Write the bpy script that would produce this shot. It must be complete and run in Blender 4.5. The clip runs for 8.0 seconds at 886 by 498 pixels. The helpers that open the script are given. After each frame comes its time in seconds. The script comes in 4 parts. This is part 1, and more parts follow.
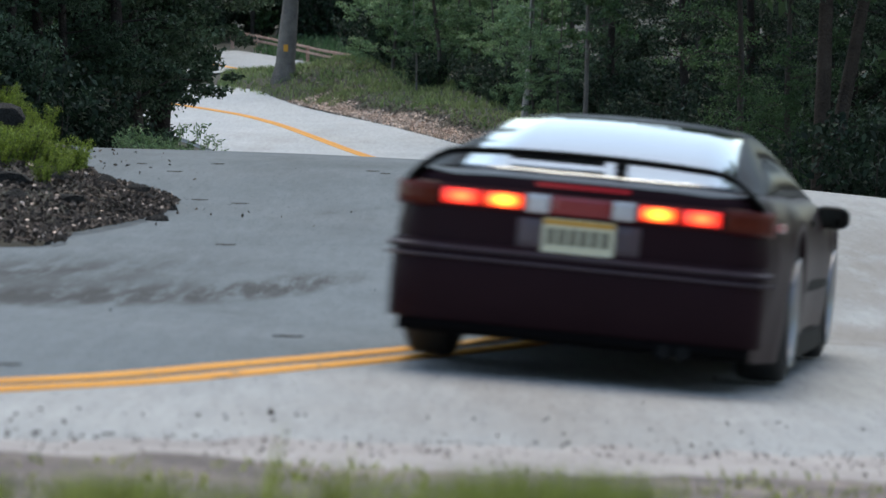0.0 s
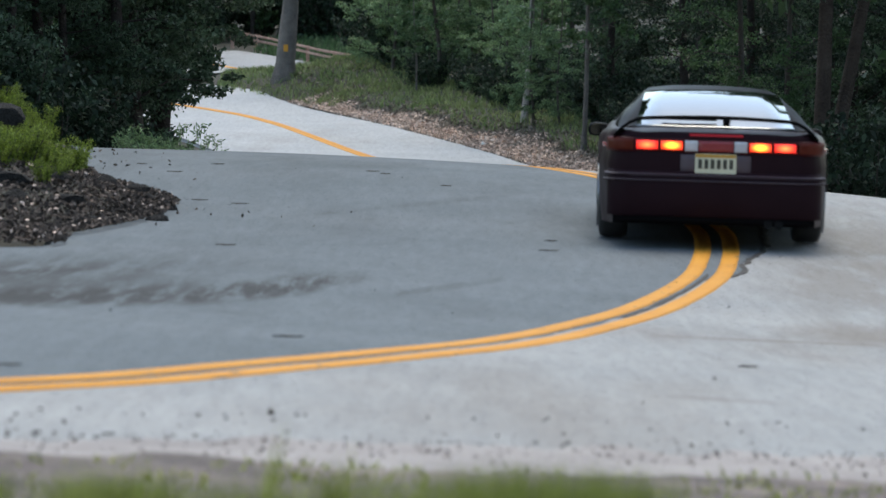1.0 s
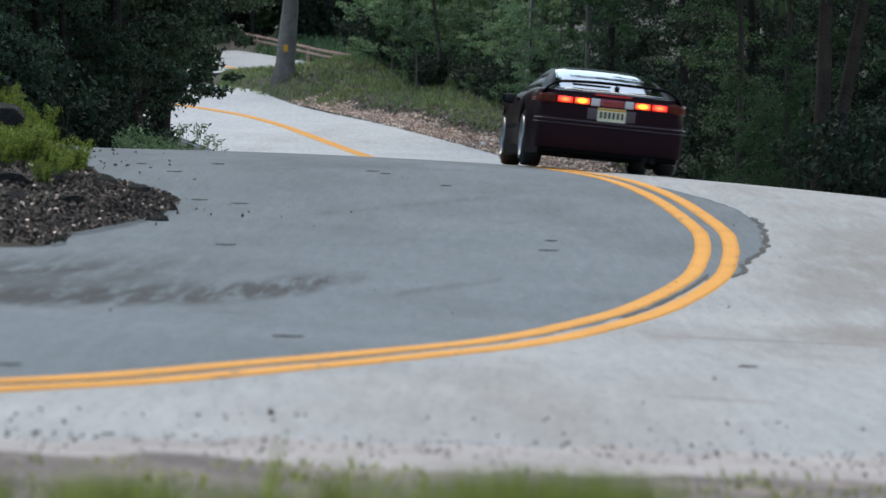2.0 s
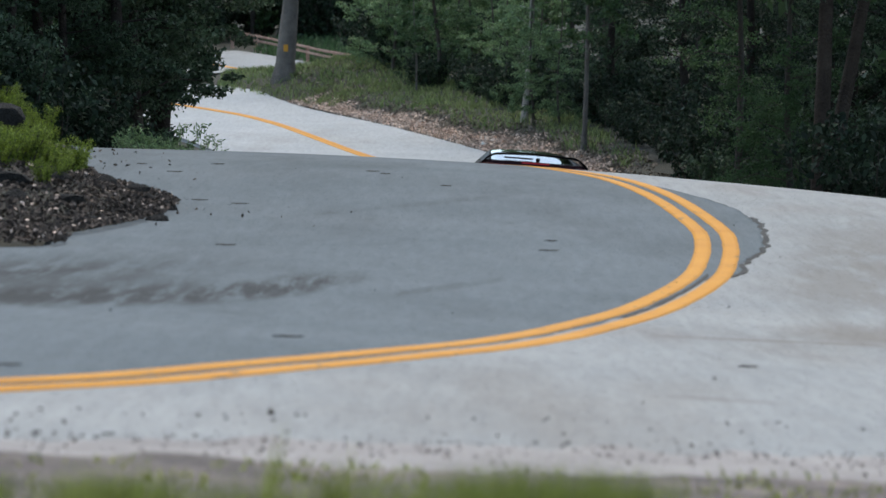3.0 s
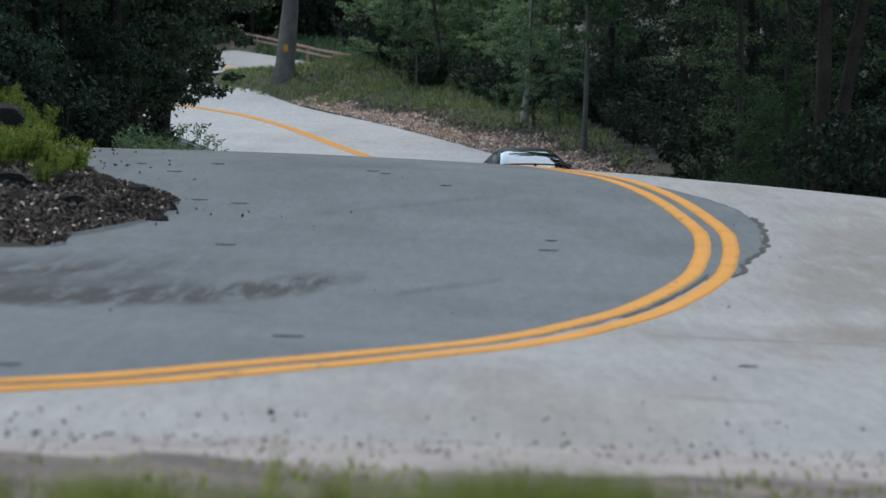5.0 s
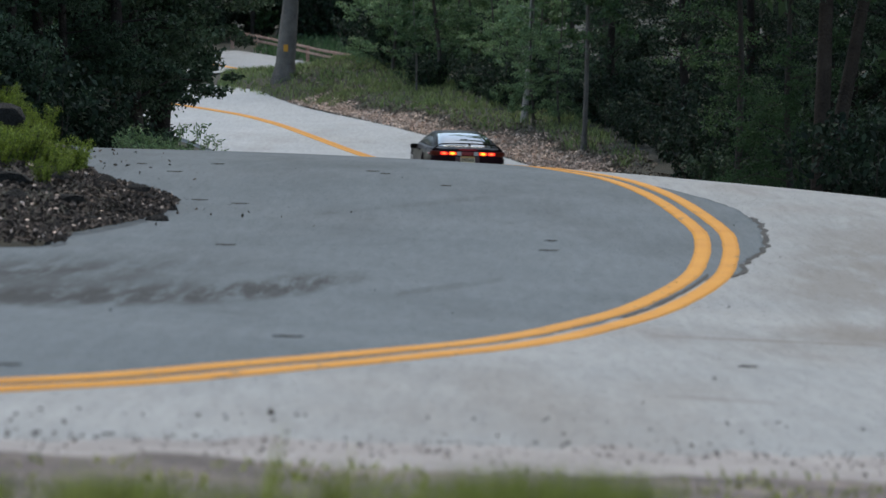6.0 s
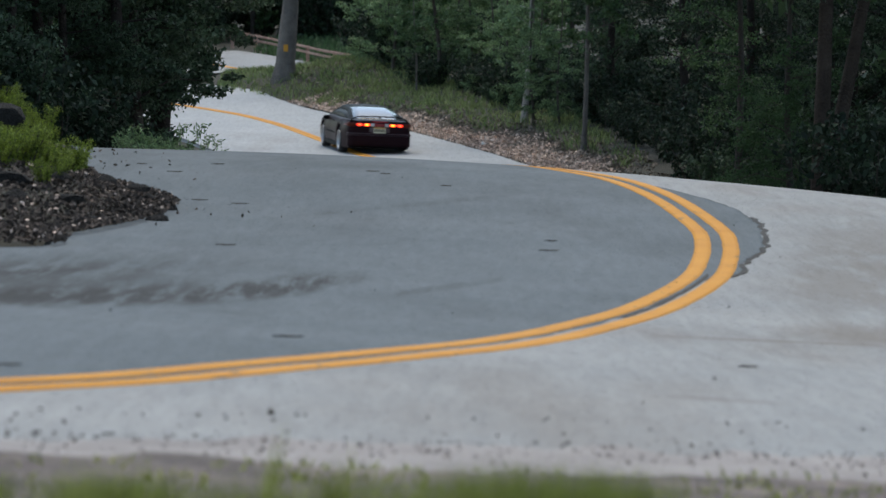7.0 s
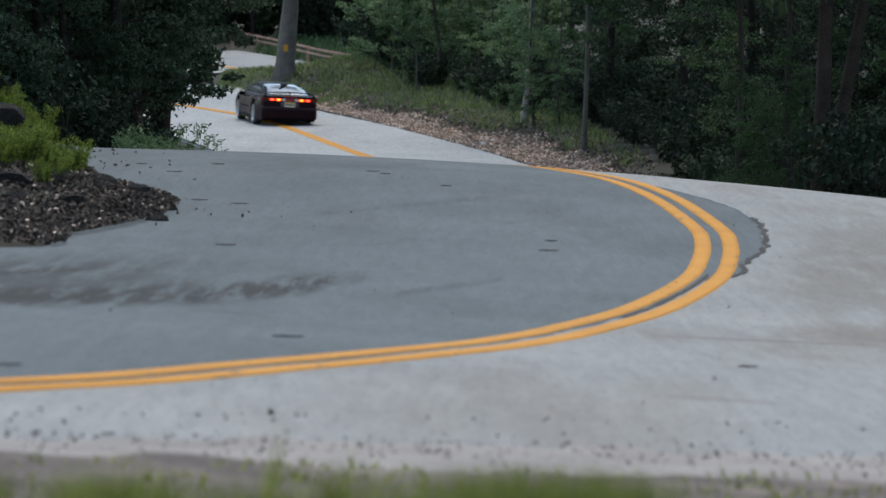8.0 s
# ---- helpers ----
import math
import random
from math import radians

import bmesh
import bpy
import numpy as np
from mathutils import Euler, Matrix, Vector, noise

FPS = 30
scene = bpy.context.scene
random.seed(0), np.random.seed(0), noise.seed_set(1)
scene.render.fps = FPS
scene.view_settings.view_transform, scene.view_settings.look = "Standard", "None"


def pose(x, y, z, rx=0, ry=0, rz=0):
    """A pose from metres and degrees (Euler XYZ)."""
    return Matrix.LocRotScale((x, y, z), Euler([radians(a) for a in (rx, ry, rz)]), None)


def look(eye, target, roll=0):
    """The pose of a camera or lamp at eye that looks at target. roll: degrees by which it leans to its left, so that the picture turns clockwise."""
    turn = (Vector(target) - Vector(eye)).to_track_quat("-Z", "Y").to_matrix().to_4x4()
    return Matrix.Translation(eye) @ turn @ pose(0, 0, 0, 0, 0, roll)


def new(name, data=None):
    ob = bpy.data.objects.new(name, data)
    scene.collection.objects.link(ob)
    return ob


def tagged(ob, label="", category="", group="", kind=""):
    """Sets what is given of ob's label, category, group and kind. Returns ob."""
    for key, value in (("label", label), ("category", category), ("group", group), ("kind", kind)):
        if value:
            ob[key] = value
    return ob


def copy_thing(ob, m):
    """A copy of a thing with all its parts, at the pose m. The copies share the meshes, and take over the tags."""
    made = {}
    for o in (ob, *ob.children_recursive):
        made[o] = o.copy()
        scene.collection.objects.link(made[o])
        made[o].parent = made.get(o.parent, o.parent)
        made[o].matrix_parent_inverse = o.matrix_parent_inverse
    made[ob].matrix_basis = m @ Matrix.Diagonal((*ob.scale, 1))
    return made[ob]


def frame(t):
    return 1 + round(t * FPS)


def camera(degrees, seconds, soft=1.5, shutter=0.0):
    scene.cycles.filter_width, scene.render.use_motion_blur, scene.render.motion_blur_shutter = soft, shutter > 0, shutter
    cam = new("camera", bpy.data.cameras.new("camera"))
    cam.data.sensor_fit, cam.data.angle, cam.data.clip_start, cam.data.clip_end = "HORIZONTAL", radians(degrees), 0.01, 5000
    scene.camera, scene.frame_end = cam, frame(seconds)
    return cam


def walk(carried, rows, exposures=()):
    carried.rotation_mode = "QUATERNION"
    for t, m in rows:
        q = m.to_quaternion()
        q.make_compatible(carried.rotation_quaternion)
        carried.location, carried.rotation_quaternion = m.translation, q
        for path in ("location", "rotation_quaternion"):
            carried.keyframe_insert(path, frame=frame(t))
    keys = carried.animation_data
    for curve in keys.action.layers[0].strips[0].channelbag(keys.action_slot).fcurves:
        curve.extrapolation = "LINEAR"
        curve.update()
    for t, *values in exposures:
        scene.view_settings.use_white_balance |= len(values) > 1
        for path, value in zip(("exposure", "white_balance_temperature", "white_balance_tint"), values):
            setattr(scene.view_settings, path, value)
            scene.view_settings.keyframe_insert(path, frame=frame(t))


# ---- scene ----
SECONDS = 8.0
EYE = 1.30          # the lens above the verge
cam = camera(12.83, SECONDS, soft=1.5, shutter=0.5)
walk(cam, [(0.0, pose(0, 0, EYE, 87.6, 0, 0)), (SECONDS, pose(0, 0, EYE, 87.6, 0, 0))], exposures=[(0.0, 1.37, 7050, 2), (1.6, 1.40, 7050, 2), (3.5, 1.20, 7050, 2), (6.5, 1.02, 7050, 2), (SECONDS, 1.02, 7050, 2)])
cam.data.dof.use_dof, cam.data.dof.focus_distance, cam.data.dof.aperture_fstop = True, 55.0, 5.2

# ---- sky and sun: a bright overcast afternoon ----
world = bpy.data.worlds.new("overcast")
scene.world = world
world.use_nodes = True
wn = world.node_tree
sky = wn.nodes.new("ShaderNodeTexSky")
sky.sky_type, sky.sun_disc = "NISHITA", False
sky.sun_elevation, sky.sun_rotation = radians(69), radians(12)
sky.air_density, sky.dust_density = 1.0, 2.0
wn.links.new(sky.outputs[0], wn.nodes["Background"].inputs[0])
wn.nodes["Background"].inputs[1].default_value = 0.13
sun = new("sun", bpy.data.lights.new("sun", "SUN"))
sun.data.energy, sun.data.angle, sun.data.color = 0.42, radians(26), (1.0, 0.99, 0.97)
sun.matrix_world = look((-4.4, 20.6, 56), (0, 0, 0))


# ---- materials ----
def material(name, base, rough=0.6, metal=0.0, spread=None, scale=4.0, fine=60.0, bump=0.2, dist=0.01, spec=0.5, coat=0.0, island=0.0):
    """Principled paint with variation at two scales and a fine relief; spread is the second colour."""
    m = bpy.data.materials.new(name)
    m.use_nodes = True
    n, l = m.node_tree.nodes, m.node_tree.links
    b = n["Principled BSDF"]
    b.inputs["Roughness"].default_value, b.inputs["Metallic"].default_value = rough, metal
    b.inputs["Specular IOR Level"].default_value, b.inputs["Coat Weight"].default_value = spec, coat
    b.inputs["Coat Roughness"].default_value = 0.04
    spread = spread or tuple(c * 0.8 for c in base)
    co = n.new("ShaderNodeTexCoord")
    big, small = n.new("ShaderNodeTexNoise"), n.new("ShaderNodeTexNoise")
    big.inputs["Scale"].default_value, small.inputs["Scale"].default_value = scale, fine
    big.inputs["Detail"].default_value, small.inputs["Detail"].default_value = 5, 3
    for t in (big, small):
        l.new(co.outputs["Object"], t.inputs["Vector"])
    add = n.new("ShaderNodeMath")
    add.operation = "MULTIPLY_ADD"
    l.new(small.outputs["Fac"], add.inputs[0])
    add.inputs[1].default_value = 0.5
    l.new(big.outputs["Fac"], add.inputs[2])
    ramp = n.new("ShaderNodeMapRange")
    ramp.inputs["From Min"].default_value, ramp.inputs["From Max"].default_value = 0.45, 1.05
    l.new(add.outputs[0], ramp.inputs["Value"])
    mix = n.new("ShaderNodeMix")
    mix.data_type = "RGBA"
    mix.inputs["A"].default_value, mix.inputs["B"].default_value = (*base, 1), (*spread, 1)
    l.new(ramp.outputs[0], mix.inputs["Factor"])
    out = mix.outputs["Result"]
    if island:
        geo, hsv, mr = n.new("ShaderNodeNewGeometry"), n.new("ShaderNodeHueSaturation"), n.new("ShaderNodeMapRange")
        mr.inputs["To Min"].default_value, mr.inputs["To Max"].default_value = 1 - island, 1 + island
        l.new(geo.outputs["Random Per Island"], mr.inputs["Value"])
        l.new(mr.outputs[0], hsv.inputs["Value"])
        l.new(out, hsv.inputs["Color"])
        out = hsv.outputs["Color"]
    l.new(out, b.inputs["Base Color"])
    if bump:
        bp = n.new("ShaderNodeBump")
        bp.inputs["Strength"].default_value, bp.inputs["Distance"].default_value = bump, dist
        l.new(small.outputs["Fac"], bp.inputs["Height"])
        l.new(bp.outputs[0], b.inputs["Normal"])
    return m


def leaf_material(name, base, spread, through_light=0.35, island=0.45, spec=0.3):
    m = material(name, base, rough=0.55, spread=spread, scale=0.6, fine=9.0, bump=0.0, spec=spec, island=island)
    n, l = m.node_tree.nodes, m.node_tree.links
    b, outp = n["Principled BSDF"], n["Material Output"]
    tr, mx = n.new("ShaderNodeBsdfTranslucent"), n.new("ShaderNodeMixShader")
    l.new(b.inputs["Base Color"].links[0].from_socket, tr.inputs["Color"])
    mx.inputs[0].default_value = through_light
    l.new(b.outputs[0], mx.inputs[1])
    l.new(tr.outputs[0], mx.inputs[2])
    l.new(mx.outputs[0], outp.inputs["Surface"])
    return m


def glow(name, colour, strength, base):
    m = material(name, base, rough=0.15, bump=0.0, coat=0.5)
    b = m.node_tree.nodes["Principled BSDF"]
    b.inputs["Emission Color"].default_value, b.inputs["Emission Strength"].default_value = (*colour, 1), strength
    return m


def road_material(name, base, spread, stain, seed, fine=55.0, smears_and_shade=(), tint=(0.030, 0.030, 0.030), tear=(7.0, 0.55, 1)):
    """Worn asphalt: aggregate grain, broad bleaching, darker drifts stretched along x, and cracks."""
    m = material(name, base, rough=0.85, spread=spread, scale=0.5, fine=fine, bump=0.5, dist=0.008, spec=0.3)
    n, l = m.node_tree.nodes, m.node_tree.links
    b = n["Principled BSDF"]
    col = b.inputs["Base Color"].links[0].from_socket
    co, mp, drift = n.new("ShaderNodeTexCoord"), n.new("ShaderNodeMapping"), n.new("ShaderNodeTexNoise")
    mp.inputs["Scale"].default_value = (0.55, 0.16, 1)
    mp.inputs["Location"].default_value = (seed, seed * 0.7, 0)
    drift.inputs["Scale"].default_value, drift.inputs["Detail"].default_value, drift.inputs["Roughness"].default_value = 1.0, 8, 0.62
    l.new(co.outputs["Object"], mp.inputs["Vector"])
    l.new(mp.outputs[0], drift.inputs["Vector"])
    mr = n.new("ShaderNodeMapRange")
    mr.inputs["From Min"].default_value, mr.inputs["From Max"].default_value = 0.50, 0.72
    mr.inputs["To Max"].default_value = 0.75
    l.new(drift.outputs["Fac"], mr.inputs["Value"])
    mx = n.new("ShaderNodeMix")
    mx.data_type = "RGBA"
    l.new(mr.outputs[0], mx.inputs["Factor"])
    l.new(col, mx.inputs["A"])
    mx.inputs["B"].default_value = (*stain, 1)
    # aggregate specks
    sp = n.new("ShaderNodeTexVoronoi")
    sp.inputs["Scale"].default_value = 17.0
    l.new(co.outputs["Object"], sp.inputs["Vector"])
    sr = n.new("ShaderNodeMapRange")
    sr.inputs["From Min"].default_value, sr.inputs["From Max"].default_value = 0.12, 0.20
    sr.inputs["To Min"].default_value, sr.inputs["To Max"].default_value = 0.28, 1.0
    l.new(sp.outputs["Distance"], sr.inputs["Value"])
    mul = n.new("ShaderNodeMix")
    mul.data_type, mul.blend_type = "RGBA", "MULTIPLY"
    mul.inputs["Factor"].default_value = 0.95
    l.new(mx.outputs["Result"], mul.inputs["A"])
    l.new(sr.outputs[0], mul.inputs["B"])
    mp4, worn = n.new("ShaderNodeMapping"), n.new("ShaderNodeTexNoise")
    mp4.inputs["Scale"].default_value = (11, 1.1, 1)
    worn.inputs["Scale"].default_value, worn.inputs["Detail"].default_value, worn.inputs["Roughness"].default_value = 1.0, 6, 0.75
    l.new(co.outputs["Object"], mp4.inputs["Vector"])
    l.new(mp4.outputs[0], worn.inputs["Vector"])
    wr, mul2 = n.new("ShaderNodeMapRange"), n.new("ShaderNodeMix")
    wr.inputs["From Min"].default_value, wr.inputs["From Max"].default_value = 0.35, 0.65
    wr.inputs["To Min"].default_value, wr.inputs["To Max"].default_value = 0.88, 1.10
    l.new(worn.outputs["Fac"], wr.inputs["Value"])
    mul2.data_type, mul2.blend_type = "RGBA", "MULTIPLY"
    mul2.inputs["Factor"].default_value = 1.0
    l.new(mul.outputs["Result"], mul2.inputs["A"])
    l.new(wr.outputs[0], mul2.inputs["B"])
    col = mul2.outputs["Result"]
    if smears_and_shade:
        # long tyre and oil smears across the inside lane, and tree shade as colour
        ragged = n.new("ShaderNodeTexNoise")
        ragged.inputs["Scale"].default_value, ragged.inputs["Detail"].default_value, ragged.inputs["Roughness"].default_value = 1.0, 8, 0.7
        mp2 = n.new("ShaderNodeMapping")
        mp2.inputs["Scale"].default_value = tear
        torn = n.new("ShaderNodeMapRange")
        torn.inputs["From Min"].default_value, torn.inputs["From Max"].default_value = 0.36, 0.62
        l.new(ragged.outputs["Fac"], torn.inputs["Value"])
        l.new(co.outputs["Object"], mp2.inputs["Vector"])
        l.new(mp2.outputs[0], ragged.inputs["Vector"])
        for place, turn, size, depth in smears_and_shade:
            mp3, ball = n.new("ShaderNodeMapping"), n.new("ShaderNodeTexGradient")
            ball.gradient_type = "SPHERICAL"
            mp3.vector_type = "TEXTURE"
            mp3.inputs["Location"].default_value, mp3.inputs["Rotation"].default_value, mp3.inputs["Scale"].default_value = place, (0, 0, radians(turn)), size
            l.new(co.outputs["Object"], mp3.inputs["Vector"])
            l.new(mp3.outputs[0], ball.inputs["Vector"])
            both, cut, mx2 = n.new("ShaderNodeMath"), n.new("ShaderNodeMapRange"), n.new("ShaderNodeMix")
            both.operation = "MULTIPLY"
            l.new(torn.outputs[0], both.inputs[0])
            l.new(ball.outputs["Fac"], both.inputs[1])
            cut.inputs["From Min"].default_value, cut.inputs["From Max"].default_value = 0.04, 0.42
            cut.inputs["To Max"].default_value = depth
            l.new(both.outputs[0], cut.inputs["Value"])
            mx2.data_type = "RGBA"
            mx2.inputs["B"].default_value = (*tint, 1)
            l.new(cut.outputs[0], mx2.inputs["Factor"])
            l.new(col, mx2.inputs["A"])
            col = mx2.outputs["Result"]
    l.new(col, b.inputs["Base Color"])
    return m


SOIL = material("forest_soil", (0.026, 0.025, 0.016), 0.95, spread=(0.050, 0.044, 0.030), scale=1.2, fine=14, bump=0.8, dist=0.05)
FAR_ROAD = road_material("pale_asphalt", (0.33, 0.34, 0.35), (0.41, 0.415, 0.42), (0.29, 0.28, 0.27), 5.2)
VERGE = material("verge_gravel", (0.235, 0.21, 0.20), 0.95, spread=(0.385, 0.35, 0.335), scale=2.6, fine=30, bump=0.3, dist=0.01)
ROAD = road_material("bleached_asphalt", (0.26, 0.268, 0.272), (0.335, 0.333, 0.328), (0.215, 0.19, 0.17), 3.1,
                     smears_and_shade=(((2.80, 26.6, 0), 84, (4.5, .9, 30), .5), ((2.55, 22.8, 0), 70, (1.6, .6, 30), .5), ((1.15, 16.2, 0), 8, (.40, .16, 30), .5), ((1.7, 21.45, 0), 19, (1.1, .10, 30), .7), ((3.3, 31.0, 0), 88, (4.0, .8, 30), .4)), tint=(0.165, 0.14, 0.118), tear=(1.6, .35, 1))
PATCH = road_material("dark_asphalt", (0.102, 0.121, 0.134), (0.148, 0.168, 0.182), (0.076, 0.086, 0.093), 8.6,
                      # the first, broadest ellipse paints the trees' shade together with stains
                      smears_and_shade=(((-3.05, 22.0, 0), 76, (6.0, 1.5, 30), .62), ((-2.05, 21.2, 0), 77, (2.8, .66, 30), .95), ((-1.12, 23.3, 0), 78, (3.2, .40, 30), .95), ((-2.5, 24.0, 0), 70, (1.4, .24, 30), .7), ((-1.75, 22.6, 0), 78, (1.8, .14, 30), .5), ((0.0, 24.6, 0), 72, (1.7, .14, 30), .35), ((-.2, 33.5, 0), 60, (2.4, .2, 30), .25)))
YELLOW = material("yellow_line_paint", (0.56, 0.225, 0.010), 0.75, spread=(0.66, 0.29, 0.018), scale=2.0, fine=40, bump=0.4, dist=0.004)
def wear(m, under, amount):
    """Scuffs and missing flecks that show what lies below."""
    n, l = m.node_tree.nodes, m.node_tree.links
    b = n["Principled BSDF"]
    col = b.inputs["Base Color"].links[0].from_socket
    co, mp, tex = n.new("ShaderNodeTexCoord"), n.new("ShaderNodeMapping"), n.new("ShaderNodeTexNoise")
    mp.inputs["Scale"].default_value = (9, 2.5, 1)
    tex.inputs["Scale"].default_value, tex.inputs["Detail"].default_value, tex.inputs["Roughness"].default_value = 1.0, 9, 0.72
    l.new(co.outputs["Object"], mp.inputs["Vector"])
    l.new(mp.outputs[0], tex.inputs["Vector"])
    mr, mx = n.new("ShaderNodeMapRange"), n.new("ShaderNodeMix")
    mr.inputs["From Min"].default_value, mr.inputs["From Max"].default_value = amount, amount + 0.06
    mr.inputs["To Max"].default_value = 0.75
    l.new(tex.outputs["Fac"], mr.inputs["Value"])
    mx.data_type = "RGBA"
    mx.inputs["B"].default_value = (*under, 1)
    l.new(col, mx.inputs["A"])
    l.new(mr.outputs[0], mx.inputs["Factor"])
    l.new(mx.outputs["Result"], b.inputs["Base Color"])


wear(YELLOW, (0.16, 0.12, 0.07), 0.59)
BARK = material("grey_bark", (0.050, 0.042, 0.036), 0.95, spread=(0.115, 0.098, 0.085), scale=3, fine=22, bump=1.0, dist=0.05)
# bark darkened in colour to stand for the shade inside the woods
DEEP_BARK = material("deep_shade_bark", (0.022, 0.018, 0.016), 0.95, spread=(0.055, 0.045, 0.038), scale=3, fine=22, bump=1.0, dist=0.05, spec=0.2)
GREY_BARK = material("furrowed_grey_bark", (0.085, 0.076, 0.068), 0.95, spread=(0.175, 0.158, 0.142), scale=3, fine=16, bump=1.0, dist=0.05)
# darker brown bark, with the shade round the forked trunk in its colour
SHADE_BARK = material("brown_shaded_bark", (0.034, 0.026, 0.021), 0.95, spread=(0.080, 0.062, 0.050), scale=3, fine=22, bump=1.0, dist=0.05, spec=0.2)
PALE_BARK = material("pale_bark", (0.42, 0.39, 0.35), 0.9, spread=(0.20, 0.18, 0.16), scale=5, fine=25, bump=0.7, dist=0.02)
LEAF = leaf_material("forest_leaf", (0.050, 0.094, 0.040), (0.085, 0.150, 0.062))
# leaf copies darkened in colour to stand for shade inside thicket and woods
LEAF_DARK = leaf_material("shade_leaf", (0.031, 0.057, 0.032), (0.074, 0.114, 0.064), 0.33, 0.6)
LEAF_DEEP = leaf_material("deep_shade_leaf", (0.0128, 0.0245, 0.0148), (0.030, 0.052, 0.0275), 0.22, 0.6, 0.2)
LEAF_PALE = leaf_material("pale_leaf", (0.115, 0.185, 0.085), (0.19, 0.28, 0.14))
WEED = leaf_material("bright_weed", (0.11, 0.17, 0.026), (0.21, 0.265, 0.045), 0.45, 0.6)
GRASS = leaf_material("grass_blade", (0.105, 0.175, 0.066), (0.25, 0.285, 0.125), 0.45)
LITTER = material("dry_leaf", (0.40, 0.265, 0.20), 0.85, spread=(0.74, 0.60, 0.50), scale=3, fine=30, bump=0.3, island=0.7)
EARTH = material("brown_earth_crumbs", (0.12, 0.098, 0.074), 0.95, spread=(0.24, 0.20, 0.16), scale=2, fine=30, bump=0.3, island=0.5)
VERGE_SOIL = material("verge_earth", (0.045, 0.038, 0.036), 0.95, spread=(0.25, 0.205, 0.185), scale=2.6, fine=26, bump=0.8, dist=0.03)
DUFF = material("dark_leaf_mould", (0.026, 0.021, 0.018), 0.9, spread=(0.105, 0.076, 0.060), scale=3, fine=30, bump=0.3, island=0.6)
JOINT = material("dirt_in_joint", (0.020, 0.018, 0.016), 0.95, spread=(0.09, 0.085, 0.08), scale=6, fine=40, bump=0.6)
ROCK = material("dark_rock", (0.016, 0.0155, 0.015), 0.95, spread=(0.05, 0.047, 0.045), scale=9, fine=40, bump=1.0, dist=0.04, spec=0.15)
RUST = material("weathered_steel", (0.20, 0.095, 0.065), 0.7, spread=(0.52, 0.34, 0.27), scale=3, fine=30, bump=0.3)
TAG = material("yellow_marker", (0.62, 0.29, 0.025), 0.6)
WHITE = material("white_litter", (0.75, 0.75, 0.73), 0.6)


# ---- terrain ----
def step(a, b, v):
    t = np.clip((np.asarray(v, float) - a) / (b - a), 0, 1)
    return t * t * (3 - 2 * t)


def curve(xs, ys):
    """A smooth function through knots (monotone cubic)."""
    xs, ys = np.array(xs, float), np.array(ys, float)
    h, d = np.diff(xs), np.diff(ys) / np.diff(xs)
    m = np.concatenate(([d[0]], (d[:-1] * h[1:] + d[1:] * h[:-1]) / (h[:-1] + h[1:]), [d[-1]]))

    def f(v):
        v = np.asarray(v, float)
        k = np.clip(np.searchsorted(xs, v) - 1, 0, len(h) - 1)
        t = np.clip((v - xs[k]) / h[k], 0, 1)
        return ((1 + 2 * t) * (1 - t) ** 2 * ys[k] + t * (1 - t) ** 2 * h[k] * m[k]
                + t * t * (3 - 2 * t) * ys[k + 1] + t * t * (t - 1) * h[k] * m[k + 1])
    return f


PROFILE = curve([-12.5, 0, 10, 17.5, 21.25, 25.38, 28.75, 32, 35, 38.12, 41.25, 45, 47.5, 50, 53.75, 57.5, 62.5, 70, 77.5, 85, 92.5, 98.75, 107.5, 116.88, 128.75, 140, 150, 162.5, 175, 193.75, 250, 500],
                [0, 0, .06, .075, .015, .035, .115, .21, .335, .43, .455, .42, .335, .15, -.36, -.78, -1.20, -1.46, -1.50, -1.44, -1.36, -1.25, -.95, -.60, -.05, .48, 1.16, 1.42, 1.82, 2.8, 5.0, 18.0])
# the plan of the country beyond the dip is drawn at a larger scale; FAR brings it to true size
FAR = 0.865
FAR_EDGE = curve([50, 75, 87.5, 97.5, 106.25, 115, 127.5, 141.25, 147.5, 156.25, 175], [6, 4.6, 4.3, 3.6, 2.6, 1.25, -1.54, -5.35, -7.8, -11.5, -16])
NEAR_LEFT = curve([12.5, 17.5, 22.5, 24.6, 26.6, 28.3, 30.05, 31.5, 33.1, 34.2, 35, 36.7, 40.8, 45, 52.5, 62.5], [-60, -40, -20, -8, -2.99, -2.66, -2.35, -2.19, -2.25, -2.62, -2.95, -3.26, -3.62, -4.05, -4.4, -4.8])


CAMBER = curve([0, 12, 18, 25, 32, 38, 45, 60], [.05, .06, .075, .05, .025, .035, .06, .06])


def beyond(f):
    def g(y):
        k = step(58, 80, y)
        return (1 - k) * f(y) + k * FAR * f(np.asarray(y, float) / FAR)
    return g


def height(x, y):
    x, y = np.asarray(x, float), np.asarray(y, float)
    k = step(58, 80, y)
    return (1 - k) * lie(x, y) + k * (EYE + FAR * (lie(x / FAR, y / FAR) - EYE))


